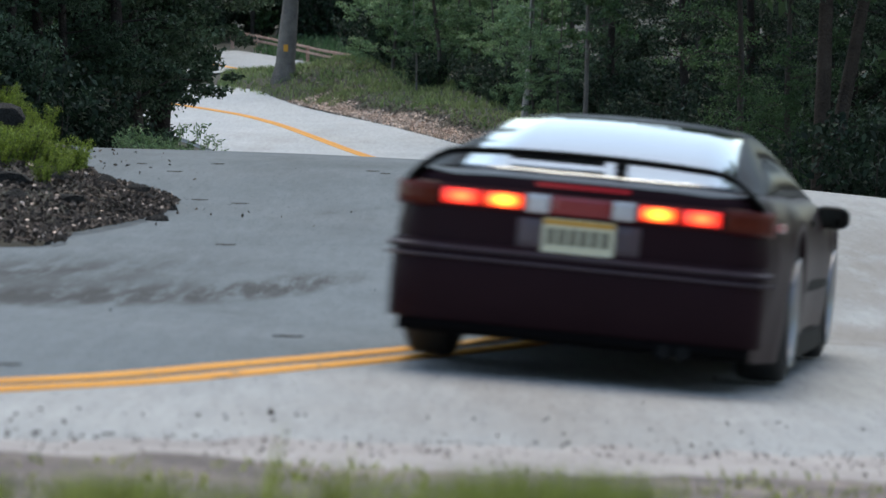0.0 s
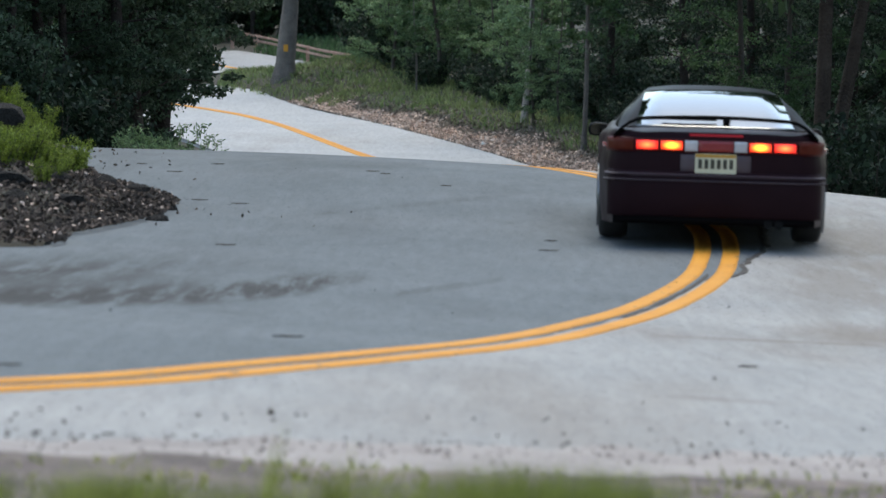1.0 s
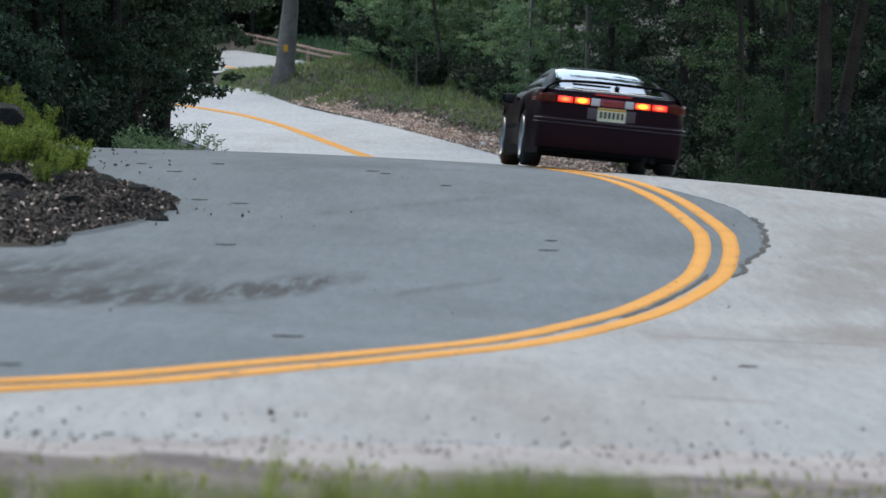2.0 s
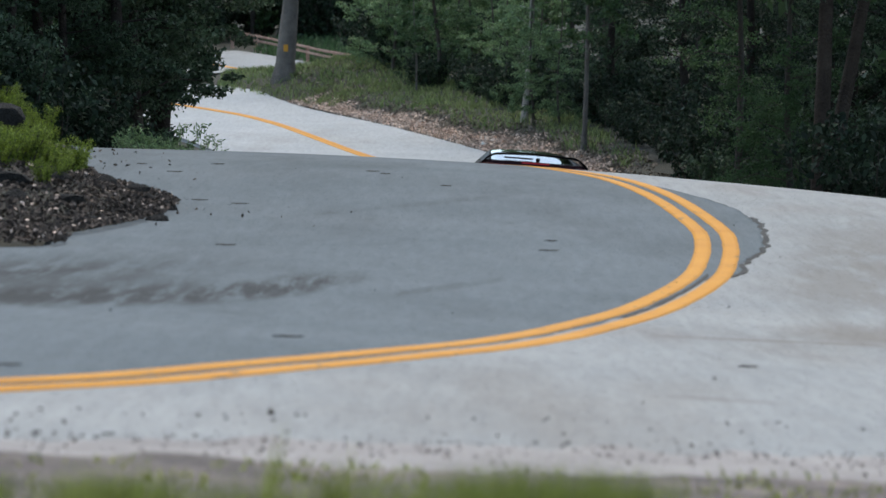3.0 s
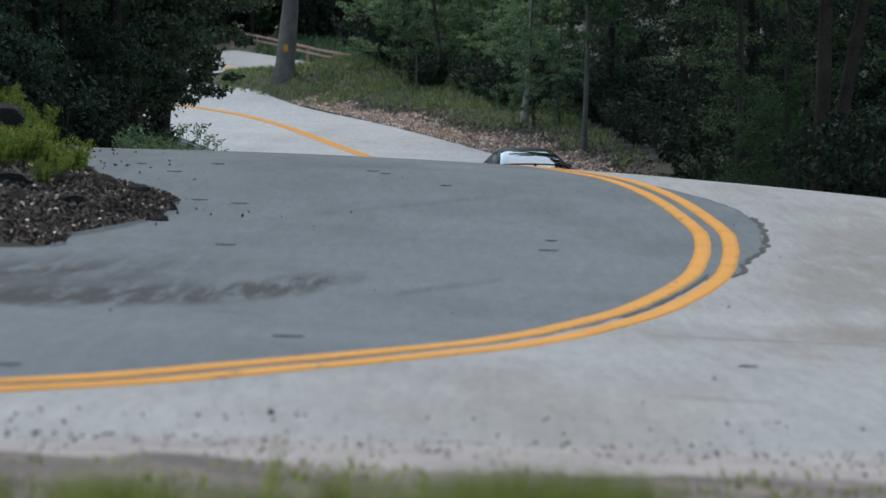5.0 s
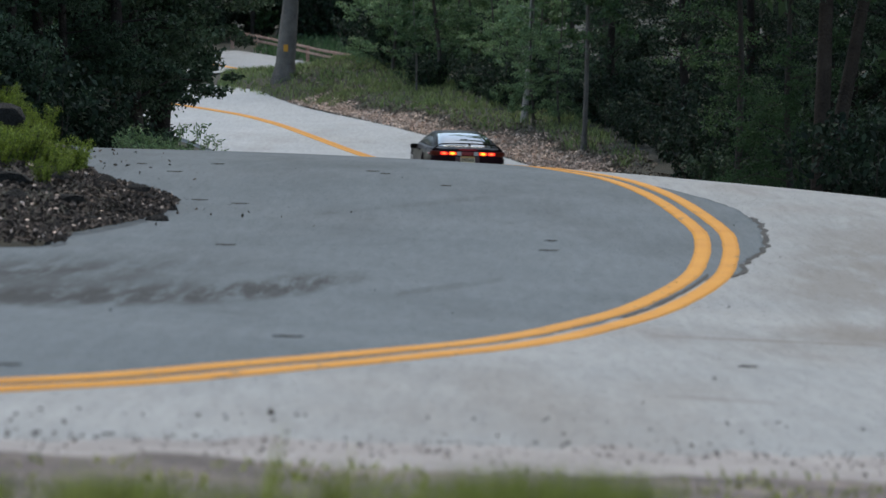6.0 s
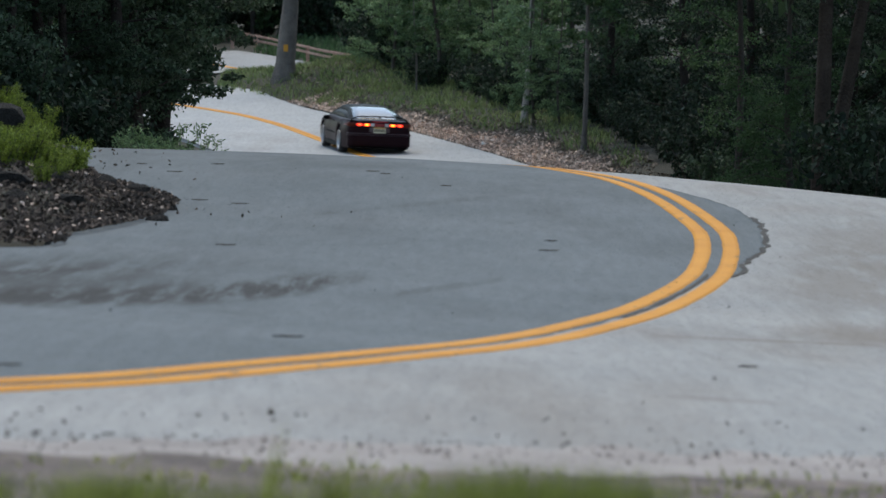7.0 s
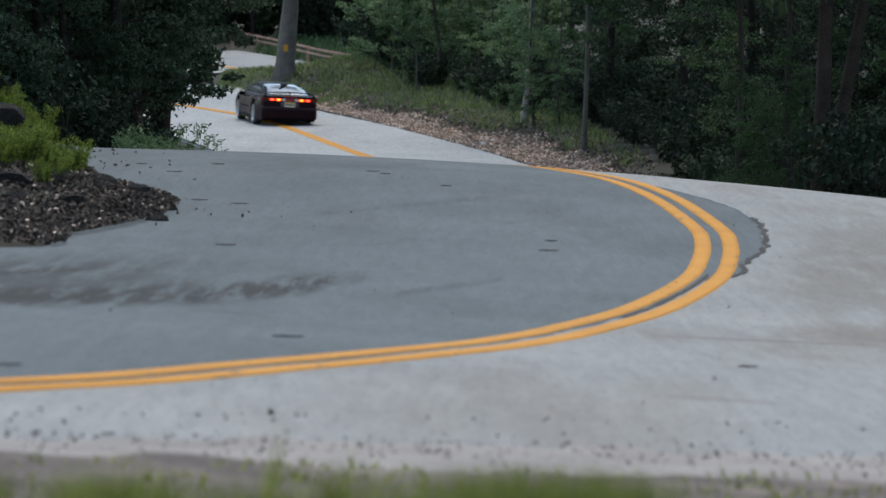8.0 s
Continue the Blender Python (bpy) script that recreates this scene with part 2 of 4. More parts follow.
def lie(x, y):
    x, y = np.asarray(x, float), np.asarray(y, float)
    xc = np.clip(x, -9, 9)
    cross = -CAMBER(y) * xc - 0.006 * step(36, 45, y) * xc * xc - 0.012 * step(31, 37, y) * np.clip(x - 1.8, 0, 5) ** 2
    h = PROFILE(y) + cross * (1 - step(46.2, 57.5, y))
    r = x - FAR_EDGE(y)
    h = h + step(77.5, 110, y) * (1 - step(151, 163, y)) * (0.55 * step(0, 2.6, r) + 0.035 * np.clip(r - 2.6, 0, 30))
    h = h + 0.36 * np.exp(-((x + 3.6) / 1.8) ** 2 - ((y - 150) / 6.0) ** 2)
    left = NEAR_LEFT(y) - x
    h = h + 0.62 * np.exp(-((x + 5.5) / 0.95) ** 2 - ((y - 41) / 3.2) ** 2)
    h = h + (step(20, 26.2, y) * (1 - step(41, 50, y))) * (0.20 * step(0.05, 1.3, left) + 0.34 * step(1.0, 4.0, left))
    return h


def link(name, verts, faces, mats, parent=None, label="", smooth=True, idx=None):
    me = bpy.data.meshes.new(name)
    me.from_pydata([tuple(v) for v in verts], [], faces)
    for m in (mats if isinstance(mats, (list, tuple)) else [mats]):
        me.materials.append(m)
    if idx is not None:
        me.polygons.foreach_set("material_index", np.array(idx, dtype=np.int32))
    if smooth:
        me.polygons.foreach_set("use_smooth", [True] * len(me.polygons))
    me.update()
    ob = new(name, me)
    ob.parent = parent
    if label:
        ob["label"] = label
    return ob


def part(name, bm, mat, parent=None, label="", smooth=False):
    me = bpy.data.meshes.new(name)
    bm.normal_update()
    bm.to_mesh(me)
    bm.free()
    me.materials.append(mat)
    if smooth:
        me.polygons.foreach_set("use_smooth", [True] * len(me.polygons))
    ob = new(name, me)
    ob.parent = parent
    if label:
        ob["label"] = label
    return ob


def grid_faces(rows, cols):
    return [(i * cols + j, i * cols + j + 1, (i + 1) * cols + j + 1, (i + 1) * cols + j) for i in range(rows - 1) for j in range(cols - 1)]


def lumps(x, y, size, seed=0.0):
    return np.array([noise.noise((a / size + seed, b / size - seed, seed)) for a, b in zip(np.ravel(x), np.ravel(y))]).reshape(np.shape(x))


def make_ground():
    out = np.cumsum(1.35 ** np.arange(1, 18))
    xs = np.concatenate((-16 - out[::-1], np.arange(-16, 16.01, 0.4), 16 + out))
    ys = np.concatenate((-10 - out[::-1] * 2, np.arange(-10, 200.01, 0.5), 200 + out * 2))
    gx, gy = np.meshgrid(xs, ys)
    gz = height(gx, gy)
    rough = lumps(gx, gy, 0.9) * 0.05 + lumps(gx, gy, 3.1, 4.0) * 0.07
    on_road = (gx > NEAR_LEFT(gy) - 0.3) * (gx < 20) * (gy > 12.5) * (gy < 57) + (gx > beyond(FAR_EDGE)(gy) - 8) * (gx < beyond(FAR_EDGE)(gy) + 0.35) * (gy >= 50) * (gy < 136)
    on_road = on_road + (np.abs(gx) < 12) * (gy > 3) * (gy <= 12.6)
    gz = gz + np.where(on_road > 0, -0.10, rough)
    ob = link("ground", np.stack((gx, gy, gz), -1).reshape(-1, 3), grid_faces(len(ys), len(xs)), SOIL)
    return tagged(ob, "brown forest soil under trees and along the verge", "ground", kind="structure")


def ribbon(name, y_list, left, right, lift, mats, label, category, wander=0.0):
    """A sheet on the terrain between two edges given along y."""
    n = 120
    verts = []
    for y in y_list:
        a, b = float(left(y)), float(right(y))
        if wander:
            b += wander * noise.noise((y * 1.7, 3.3, 0)) + wander * 0.6 * noise.noise((y * 6.0, 1.3, 0))
            a += wander * noise.noise((y * 1.9, 7.3, 0)) + wander * 0.6 * noise.noise((y * 7.0, 5.3, 0))
        x = a + (b - a) * np.linspace(0, 1, n)
        verts += list(zip(x, [y] * n, height(x, [y] * n) + lift))
    faces = grid_faces(len(y_list), n)
    # a turned-down lip along both edges gives the sheet its thickness
    for j, s in ((0, -1), (n - 1, 1)):
        base = len(verts)
        for i in range(len(y_list)):
            x, y, z = verts[i * n + j]
            verts.append((x + 0.02 * s, y, z - 0.09))
        for i in range(len(y_list) - 1):
            q = (i * n + j, (i + 1) * n + j, base + i + 1, base + i)
            faces.append(q if s > 0 else q[::-1])
    return tagged(link(name, verts, faces, mats), label, category, kind="structure")


def swept(name, path, width, lift, mat, parent=None, ragged=0.0):
    """A painted stripe of a given width along a path, laid on the terrain."""
    pts = np.array(path, float)
    d = np.gradient(pts, axis=0)
    d /= np.linalg.norm(d, axis=1)[:, None]
    nrm = np.stack((d[:, 1], -d[:, 0]), -1)
    verts = []
    for k, (p, q) in enumerate(zip(pts, nrm)):
        for s in (-1.02, -1, -0.33, 0.33, 1, 1.02):
            w = width / 2 * s * (1 + ragged * noise.noise((k * 0.7, round(s) * 3, width)))
            v = p + q * w
            verts.append((v[0], v[1], float(height(v[0], v[1])) + (lift if abs(s) <= 1 else -0.01)))
    return link(name, verts, grid_faces(len(pts), 6), mat, parent)


def spline(points, n):
    """Catmull-Rom through plan points, resampled evenly."""
    p = np.array(points, float)
    t = np.arange(len(p))
    fx, fy = curve(t, p[:, 0]), curve(t, p[:, 1])
    u = np.linspace(0, len(p) - 1, 800)
    q = np.stack((fx(u), fy(u)), -1)
    s = np.concatenate(([0], np.cumsum(np.linalg.norm(np.diff(q, axis=0), axis=1))))
    w = np.linspace(0, s[-1], n)
    return np.stack((np.interp(w, s, q[:, 0]), np.interp(w, s, q[:, 1])), -1)


def offset(path, d):
    g = np.gradient(path, axis=0)
    g /= np.linalg.norm(g, axis=1)[:, None]
    return path + np.stack((g[:, 1], -g[:, 0]), -1) * d


make_ground()


# ---- the roads ----
CENTRE = [(-5.0, 10.0), (-3.0, 12.5), (-1.54, 14.56), (-1.16, 15.18), (-0.75, 16.14), (-0.33, 17.23), (0.14, 18.76), (0.49, 20.29), (0.85, 21.93), (1.22, 23.57), (1.69, 26.16), (1.90, 27.72), (2.08, 29.95), (2.12, 31.81), (1.97, 35.09), (1.73, 37.74), (1.34, 41.02), (0.95, 44.5), (0.6, 48), (0.0, 62.5), (0.3, 77.5), (0.6, 90), (-0.3, 102.5),
                 (-2.35, 113.4), (-3.91, 121.8), (-5.68, 130.31), (-7.53, 136.81), (-10.5, 142.75), (-15, 147.5)]
CENTRE = spline([(x, y) if y < 70 else (x * FAR, y * FAR) for x, y in CENTRE], 420)
road_right = curve([11.4, 12, 12.5, 12.85, 13.4, 14.2, 15.5, 42.5, 50, 62.5, 75, 87.5, 97.5, 106.25, 115, 127.5, 141.25, 147.5, 152.5], [-3.2, -1.8, -0.8, 0.1, 1.6, 5, 26, 26, 14, 6, 4.6, 4.3, 3.6, 2.6, 1.25, -1.54, -5.35, -7.2, -9.5])
road_left = curve([9.0, 12, 17.5, 22.5, 24.6, 26.6, 28.3, 30.05, 31.5, 33.1, 34.2, 35, 36.7, 40.8, 45, 52.5, 62.5, 100, 115, 130, 140, 152.5],
                  [-26, -26, -26, -20, -8, -3.04, -2.71, -2.40, -2.24, -2.30, -2.67, -3.0, -3.31, -3.67, -4.1, -4.4, -4.4, -4.6, -6.6, -10.5, -15, -26])
near_right = curve([9.0, 15.5, 42.5, 50, 62.5], [26, 26, 26, 14, 6])
ribbon("road", np.arange(9.0, 58.01, 0.2), road_left, near_right, 0.0, ROAD, "bleached grey asphalt of the outer lane round the bend", "road", wander=0.05)
ribbon("road_far", np.arange(58.0, 132.0, 0.35), beyond(road_left), beyond(road_right), 0.0, FAR_ROAD, "pale grey asphalt road climbing away through the woods", "road", wander=0.05)

# the darker resurfaced inside of the bend, its ragged edge just outside the lines
hem = offset(CENTRE, -0.01)[:190]
outer_hem = curve([26.4, 27.13, 27.98, 29.54, 30.54, 32.95, 34.37, 35.78, 37, 38.1, 41, 45, 48.75, 53], [1.74, 2.04, 2.13, 2.40, 2.49, 2.57, 2.47, 2.25, 2.0, 1.78, 1.36, 0.95, 0.6, 0.2])


def patch_right(y):
    return float(np.interp(y, hem[:, 1], hem[:, 0])) if y < 26.4 else float(outer_hem(y))


patch_left = curve([14.0, 15.0, 17.5, 22.5, 24.6, 26.6, 28.3, 30.05, 31.5, 33.1, 34.2, 35, 36.7, 40.8, 45, 52.5], [-3.0, -12, -20, -19, -8.1, -3.12, -2.8, -2.5, -2.34, -2.4, -2.77, -3.1, -3.42, -3.8, -4.3, -4.6])
patch = ribbon("road_patch", np.arange(14.0, 52.5, 0.15), patch_left, patch_right, 0.002, PATCH, "darker resurfaced asphalt on the inside of the bend", "road", wander=0.03)

# the open joint at the patch's edge, filled with dirt
joint = [(float(outer_hem(y)) + .012 + .03 * noise.noise((y * 3, 1, 1)), y) for y in np.arange(26.5, 33.0, .07)]
swept("joint", joint, .042, 0.0045, JOINT, patch, 1.3)
swept("joint", [(x, y) for x, y in CENTRE if 22.5 < y < 27.2], .030, 0.0042, JOINT, patch, 1.2)

lines = tagged(new("road_marking"), "double yellow centre line painted round the bend", "road marking", kind="structure")
cut = int(np.searchsorted(CENTRE[:, 1], 58))
for o in (-0.105, 0.105):
    swept("stripe", offset(CENTRE, o)[:cut], 0.124, 0.006, YELLOW, lines, 0.10)
    swept("stripe", offset(CENTRE, o * .72)[cut - 1:], 0.122, 0.016, YELLOW, lines, 0.10)

# the next leg of the road, higher up behind the mound
UPPER = spline([(-14.5, 192), (-11.4, 183), (-8.78, 174.15), (-7.28, 168.75), (-5.72, 163.5), (-4.2, 158)], 60) * FAR


def upper_sheet():
    verts = []
    for p, q in zip(offset(UPPER, -4.1), offset(UPPER, 5.2)):
        for s in np.linspace(0, 1, 8):
            v = p + (q - p) * s
            verts.append((v[0], v[1], float(height(v[0], v[1])) + 0.12))
    return tagged(link("road_upper", verts, grid_faces(60, 8), ROAD), "grey asphalt road passing behind the grassy mound", "road", kind="structure")


upper_sheet()
swept("stripe", UPPER, 0.22, 0.135, YELLOW, lines, 0.1)


def make_verge():
    """Gravel and dirt washed over the edge of the asphalt, with an uneven border."""
    xs = np.arange(-9, 9.01, 0.06)
    n = 26
    verts = []
    for x in xs:
        far = 12.75 + 0.37 * (x + 1.4) + 0.30 * noise.noise((x * 1.1, 0, 5)) + 0.22 * noise.noise((x * 4.3, 2, 5)) + 0.10 * noise.noise((x * 13, 4, 5))
        near = 11.5 + 0.12 * x - 4.0 * float(step(0.0, 1.0, x)) + 0.25 * noise.noise((x * 1.7, 9, 5)) + 0.12 * noise.noise((x * 6, 9, 5))
        y = near + (far - near) * np.linspace(0, 1, n)
        z = height(np.full(n, x), y) + 0.012 * np.linspace(1, 0, n) ** 0.5 + 0.001 + 0.006 * np.array([noise.noise((x * 9, q * 9, 1)) for q in y]) * np.linspace(1, 0, n)
        verts += list(zip([x] * n, y, z))
    return tagged(link("verge", verts, [f[::-1] for f in grid_faces(len(xs), n)], VERGE), "pale gravel and dirt washed over the road edge", "verge", kind="structure")


def make_bank_soil():
    """Dark soil of the grassy verge in front of the lens."""
    xs, ys = np.arange(-9, 9.01, 0.08), np.arange(4.0, 13.4, 0.08)
    gx, gy = np.meshgrid(xs, ys)
    far = 12.10 + 0.36 * (np.clip(gx, -2, 2) + 1.2) - 0.28 * step(-1.0, 0.3, gx) + 0.22 * lumps(gx, gx * 0 + 9, 0.6) + 0.12 * lumps(gx, gx * 0 + 4, 0.2)
    gz = height(gx, gy) + 0.022 - 0.06 * step(-.05, .35, gy - far) + 0.012 * lumps(gx, gy, .3)
    return tagged(link("verge_soil", np.stack((gx, gy, gz), -1).reshape(-1, 3), grid_faces(len(ys), len(xs)), VERGE_SOIL), "dark damp soil under the verge grass", "verge", kind="structure")


make_verge()
make_bank_soil()


# ---- the car ----
PAINT = material("plum_paint", (0.0180, 0.0088, 0.0112), 0.34, spread=(0.0240, 0.0115, 0.0148), scale=3, fine=200, bump=0.0, spec=0.035)
BLACK = material("black_paint", (0.006, 0.0065, 0.0065), 0.34, spread=(0.009, 0.009, 0.0095), scale=3, fine=200, bump=0.0, spec=0.02)
TRIM = material("black_plastic", (0.008, 0.008, 0.0085), 0.7, scale=5, fine=150, bump=0.1, dist=0.002, spec=0.12)
VALANCE = material("dull_black_skirt", (0.006, 0.0055, 0.006), 0.9, scale=5, fine=150, bump=0.0, spec=0.02)
RUBBER = material("tyre_rubber", (0.014, 0.014, 0.015), 0.85, spread=(0.03, 0.03, 0.03), scale=8, fine=90, bump=0.3, dist=0.004)
ALLOY = material("silver_alloy", (0.40, 0.40, 0.41), 0.35, metal=1.0, scale=8, fine=90, bump=0.0)
SILVER = material("grey_garnish", (0.085, 0.06, 0.072), 0.45, scale=6, fine=90, bump=0.0)
PLATE = material("cream_plate", (0.74, 0.71, 0.52), 0.5, scale=8, fine=60, bump=0.0)
PLATE_TOP = material("yellow_plate_band", (0.60, 0.32, 0.05), 0.5, scale=8, fine=60, bump=0.0)
INK = material("plate_ink", (0.06, 0.055, 0.04), 0.6, scale=8, fine=60, bump=0.0)
LAMP_RED = glow("lit_brake_lens", (1.0, 0.025, 0.018), 1.5, (0.5, 0.01, 0.01))
LAMP_AMBER = glow("lit_brake_core", (1.0, 0.035, 0.018), 3.0, (0.6, 0.08, 0.01))


def hot_centre(m, colour, strength, gain):
    """The lens glows hotter and more orange before its bulb."""
    n, l = m.node_tree.nodes, m.node_tree.links
    b = n["Principled BSDF"]
    co, mp, ball = n.new("ShaderNodeTexCoord"), n.new("ShaderNodeMapping"), n.new("ShaderNodeTexGradient")
    ball.gradient_type = "SPHERICAL"
    mp.inputs["Location"].default_value, mp.inputs["Scale"].default_value = (-1.0, 0, -1.0), (2.0, 0.0, 2.0)
    l.new(co.outputs["Generated"], mp.inputs["Vector"])
    l.new(mp.outputs[0], ball.inputs["Vector"])
    mx, st = n.new("ShaderNodeMix"), n.new("ShaderNodeMapRange")
    mx.data_type = "RGBA"
    mx.inputs["A"].default_value, mx.inputs["B"].default_value = b.inputs["Emission Color"].default_value, (*colour, 1)
    l.new(ball.outputs["Fac"], mx.inputs["Factor"])
    l.new(mx.outputs["Result"], b.inputs["Emission Color"])
    st.inputs["To Min"].default_value, st.inputs["To Max"].default_value = strength, strength * gain
    l.new(ball.outputs["Fac"], st.inputs["Value"])
    l.new(st.outputs[0], b.inputs["Emission Strength"])


hot_centre(LAMP_RED, (1.0, 0.10, 0.03), 0.45, 6.0)
hot_centre(LAMP_AMBER, (1.0, 0.30, 0.02), 0.5, 9.5)
LAMP_HIGH = glow("dim_high_brake_lens", (1.0, 0.02, 0.09), 0.065, (0.05, 0.004, 0.006))
LENS_DARK = material("unlit_red_lens", (0.05, 0.006, 0.008), 0.3, bump=0.0, spec=0.15)
LENS_RED = material("red_reflector", (0.30, 0.03, 0.035), 0.25, bump=0.0, coat=0.3)
LENS_AMBER = material("unlit_amber_lens", (0.10, 0.016, 0.008), 0.3, bump=0.0, spec=0.15)
LENS_CLEAR = material("clear_reverse_lens", (0.62, 0.60, 0.62), 0.15, bump=0.0, coat=1.0)
GLASS = bpy.data.materials.new("tinted_glass")
GLASS.use_nodes = True
gb = GLASS.node_tree.nodes["Principled BSDF"]
gb.inputs["Base Color"].default_value = (0.10, 0.11, 0.11, 1)
gb.inputs["Roughness"].default_value, gb.inputs["Transmission Weight"].default_value = 0.02, 1.0
gb.inputs["IOR"].default_value, gb.inputs["Coat Weight"].default_value, gb.inputs["Coat Roughness"].default_value = 1.62, 1.0, 0.02
gb.inputs["Coat IOR"].default_value = 1.9
gb.inputs["Specular Tint"].default_value = (0.86, 0.93, 1.0, 1)
SIDE_GLASS = material("dark_side_glass", (0.006, 0.0065, 0.007), 0.30, bump=0.0, spec=0.03)
SEAT = material("charcoal_cloth", (0.03, 0.03, 0.032), 0.9, scale=6, fine=90, bump=0.3)

AXLE_R, AXLE_F, TYRE_R = -1.30, 1.31, 0.315
half_w = curve([-2.34, -2.31, -2.25, -2.1, -1.8, -1.3, 0, 1.3, 1.8, 2.1, 2.22, 2.29], [.65, .715, .768, .815, .850, .868, .848, .858, .835, .77, .66, .50])
shoulder_z = curve([-2.34, -2.2, -1.8, -1.3, -.4, .9, 1.4, 1.9, 2.2, 2.29], [.795, .810, .818, .818, .80, .79, .735, .66, .56, .50])
deck_z = curve([-2.34, -2.2, -1.8, -1.3, .9, 1.4, 1.9, 2.2, 2.29], [.812, .828, .836, .855, .875, .80, .70, .58, .52])


def sill(y):
    z = 0.115 + 0.05 * float(step(-2.0, -2.3, y) if y < -1.9 else 0) + 0.05 * float(step(1.9, 2.25, y))
    for a in (AXLE_R, AXLE_F):
        d = abs(y - a)
        if d < 0.375:
            z = max(z, TYRE_R + math.sqrt(0.375 ** 2 - d * d) - 0.005)
    return z


def body_shell(parent):
    """Lofted lower body with wheel openings."""
    ys = np.unique(np.concatenate((np.linspace(-2.34, -2.0, 14), np.linspace(-2.0, 2.0, 150), np.linspace(2.0, 2.29, 12))))
    verts, n = [], 0
    for y in ys:
        w, zs, zd, zb = float(half_w(y)), float(shoulder_z(y)), float(deck_z(y)), sill(y)
        mid = max(zb + 0.02, 0.46)
        tuck = 0.055 * float(1 - step(-2.05, -1.62, y))
        ring = [(w * (0.965 - tuck), zb), (w * (0.99 - tuck * .8), zb + (mid - zb) * 0.5), (w * (1 - tuck * .3), mid), (w * .995, mid + (zs - mid) * 0.30), (w * 0.965, mid + (zs - mid) * 0.70),
                (w * 0.925, zs - 0.015), (w * 0.88, zs + 0.012), (w * 0.78, zs + (zd - zs) * 0.45), (w * 0.55, zs + (zd - zs) * 0.85), (0, zd)]
        ring = ring + [(-x, z) for x, z in ring[-2::-1]]
        n = len(ring)
        verts += [(x, y, z) for x, z in ring]
    faces = [f[::-1] for f in grid_faces(len(ys), n)]
    faces.append(tuple(range(n)))
    faces.append(tuple(range((len(ys) - 1) * n, len(ys) * n))[::-1])
    ob = link("body", verts, faces, PAINT, parent, "dark plum lower body")
    return ob


ROOF_Z = curve([-1.96, -1.86, -1.5, -1.15, -.78, -.4, -.05, .28, .6, 1.06], [.828, .856, .968, 1.050, 1.106, 1.132, 1.136, 1.122, 1.045, .87])


def greenhouse(parent):
    """Cabin loft, split into roof, glass and pillars."""
    ys = np.linspace(-1.96, 1.06, 62)
    rows = []
    for y in ys:
        top = float(ROOF_Z(y))
        belt = min(float(shoulder_z(y)) + 0.005, top - 0.004)
        k = max(0.0, (top - belt) / 0.36)
        wb = float(half_w(y)) * 0.87
        wt = wb - 0.25 * k
        glass = min(wt * .97 - .03 * k, .50 + .10 * (1 - k))
        ring = [(wb, belt - 0.03), (wb - 0.03 * k, belt + 0.06 * k), (wt + 0.06 * k, top - 0.15 * k), (wt + 0.03 * k, top - 0.10 * k), ((wt + glass) / 2 + .01 * k, top - 0.055 * k),
                (glass, top - 0.030 * k), (glass * .68, top - 0.010 * k), (glass * .34, top - 0.002), (0, top)]
        rows.append([(x, y, z) for x, z in ring] + [(-x, y, z) for x, z in ring[-2::-1]])
    n = len(rows[0])

    def patchwork(name, i0, i1, j0, j1, mat, label, lift=0.0):
        v = [rows[i][j] for i in range(i0, i1 + 1) for j in range(j0, j1 + 1)]
        f = [q[::-1] for q in grid_faces(i1 - i0 + 1, j1 - j0 + 1)]
        ob = link(name, v, f, mat, parent, label)
        so = ob.modifiers.new("thickness", "SOLIDIFY")
        so.thickness, so.offset = 0.006, -1
        return ob

    g0, r0, r1, last = 1, 24, 45, 61
    patchwork("rear_window", g0, r0, 5, n - 6, GLASS, "wide wrapping tinted rear glass")
    patchwork("roof", r0, r1, 5, n - 6, BLACK, "black painted roof")
    patchwork("windscreen", r1, last, 5, n - 6, GLASS, "raked windscreen")
    for a, b in ((1, 2), (n - 3, n - 2)):
        patchwork("side_window", 14, last - 8, a, b, SIDE_GLASS, "dark tinted frameless side glass")
    for a, b in ((2, 5), (n - 6, n - 3)):
        patchwork("roof_rail", 0, last, a, b, BLACK, "black roof rail and pillar")
    for a, b in ((0, 1), (n - 2, n - 1)):
        patchwork("belt_moulding", 0, last, a, b, TRIM, "black belt moulding")
    for a, b in ((1, 2), (n - 3, n - 2)):
        patchwork("rear_pillar", 0, 14, a, b, BLACK, "black rear pillar")
        patchwork("front_pillar", last - 8, last, a, b, BLACK, "black front pillar")


def rounded_box(x0, x1, y0, y1, z0, z1, r=0.015, seg=2):
    bm = bmesh.new()
    bmesh.ops.create_cube(bm, size=1.0)
    bmesh.ops.scale(bm, vec=(x1 - x0, y1 - y0, z1 - z0), verts=bm.verts)
    bmesh.ops.translate(bm, vec=((x0 + x1) / 2, (y0 + y1) / 2, (z0 + z1) / 2), verts=bm.verts)
    if r:
        bmesh.ops.bevel(bm, geom=bm.edges[:], offset=r, segments=seg, affect="EDGES", clamp_overlap=True)
    return bm


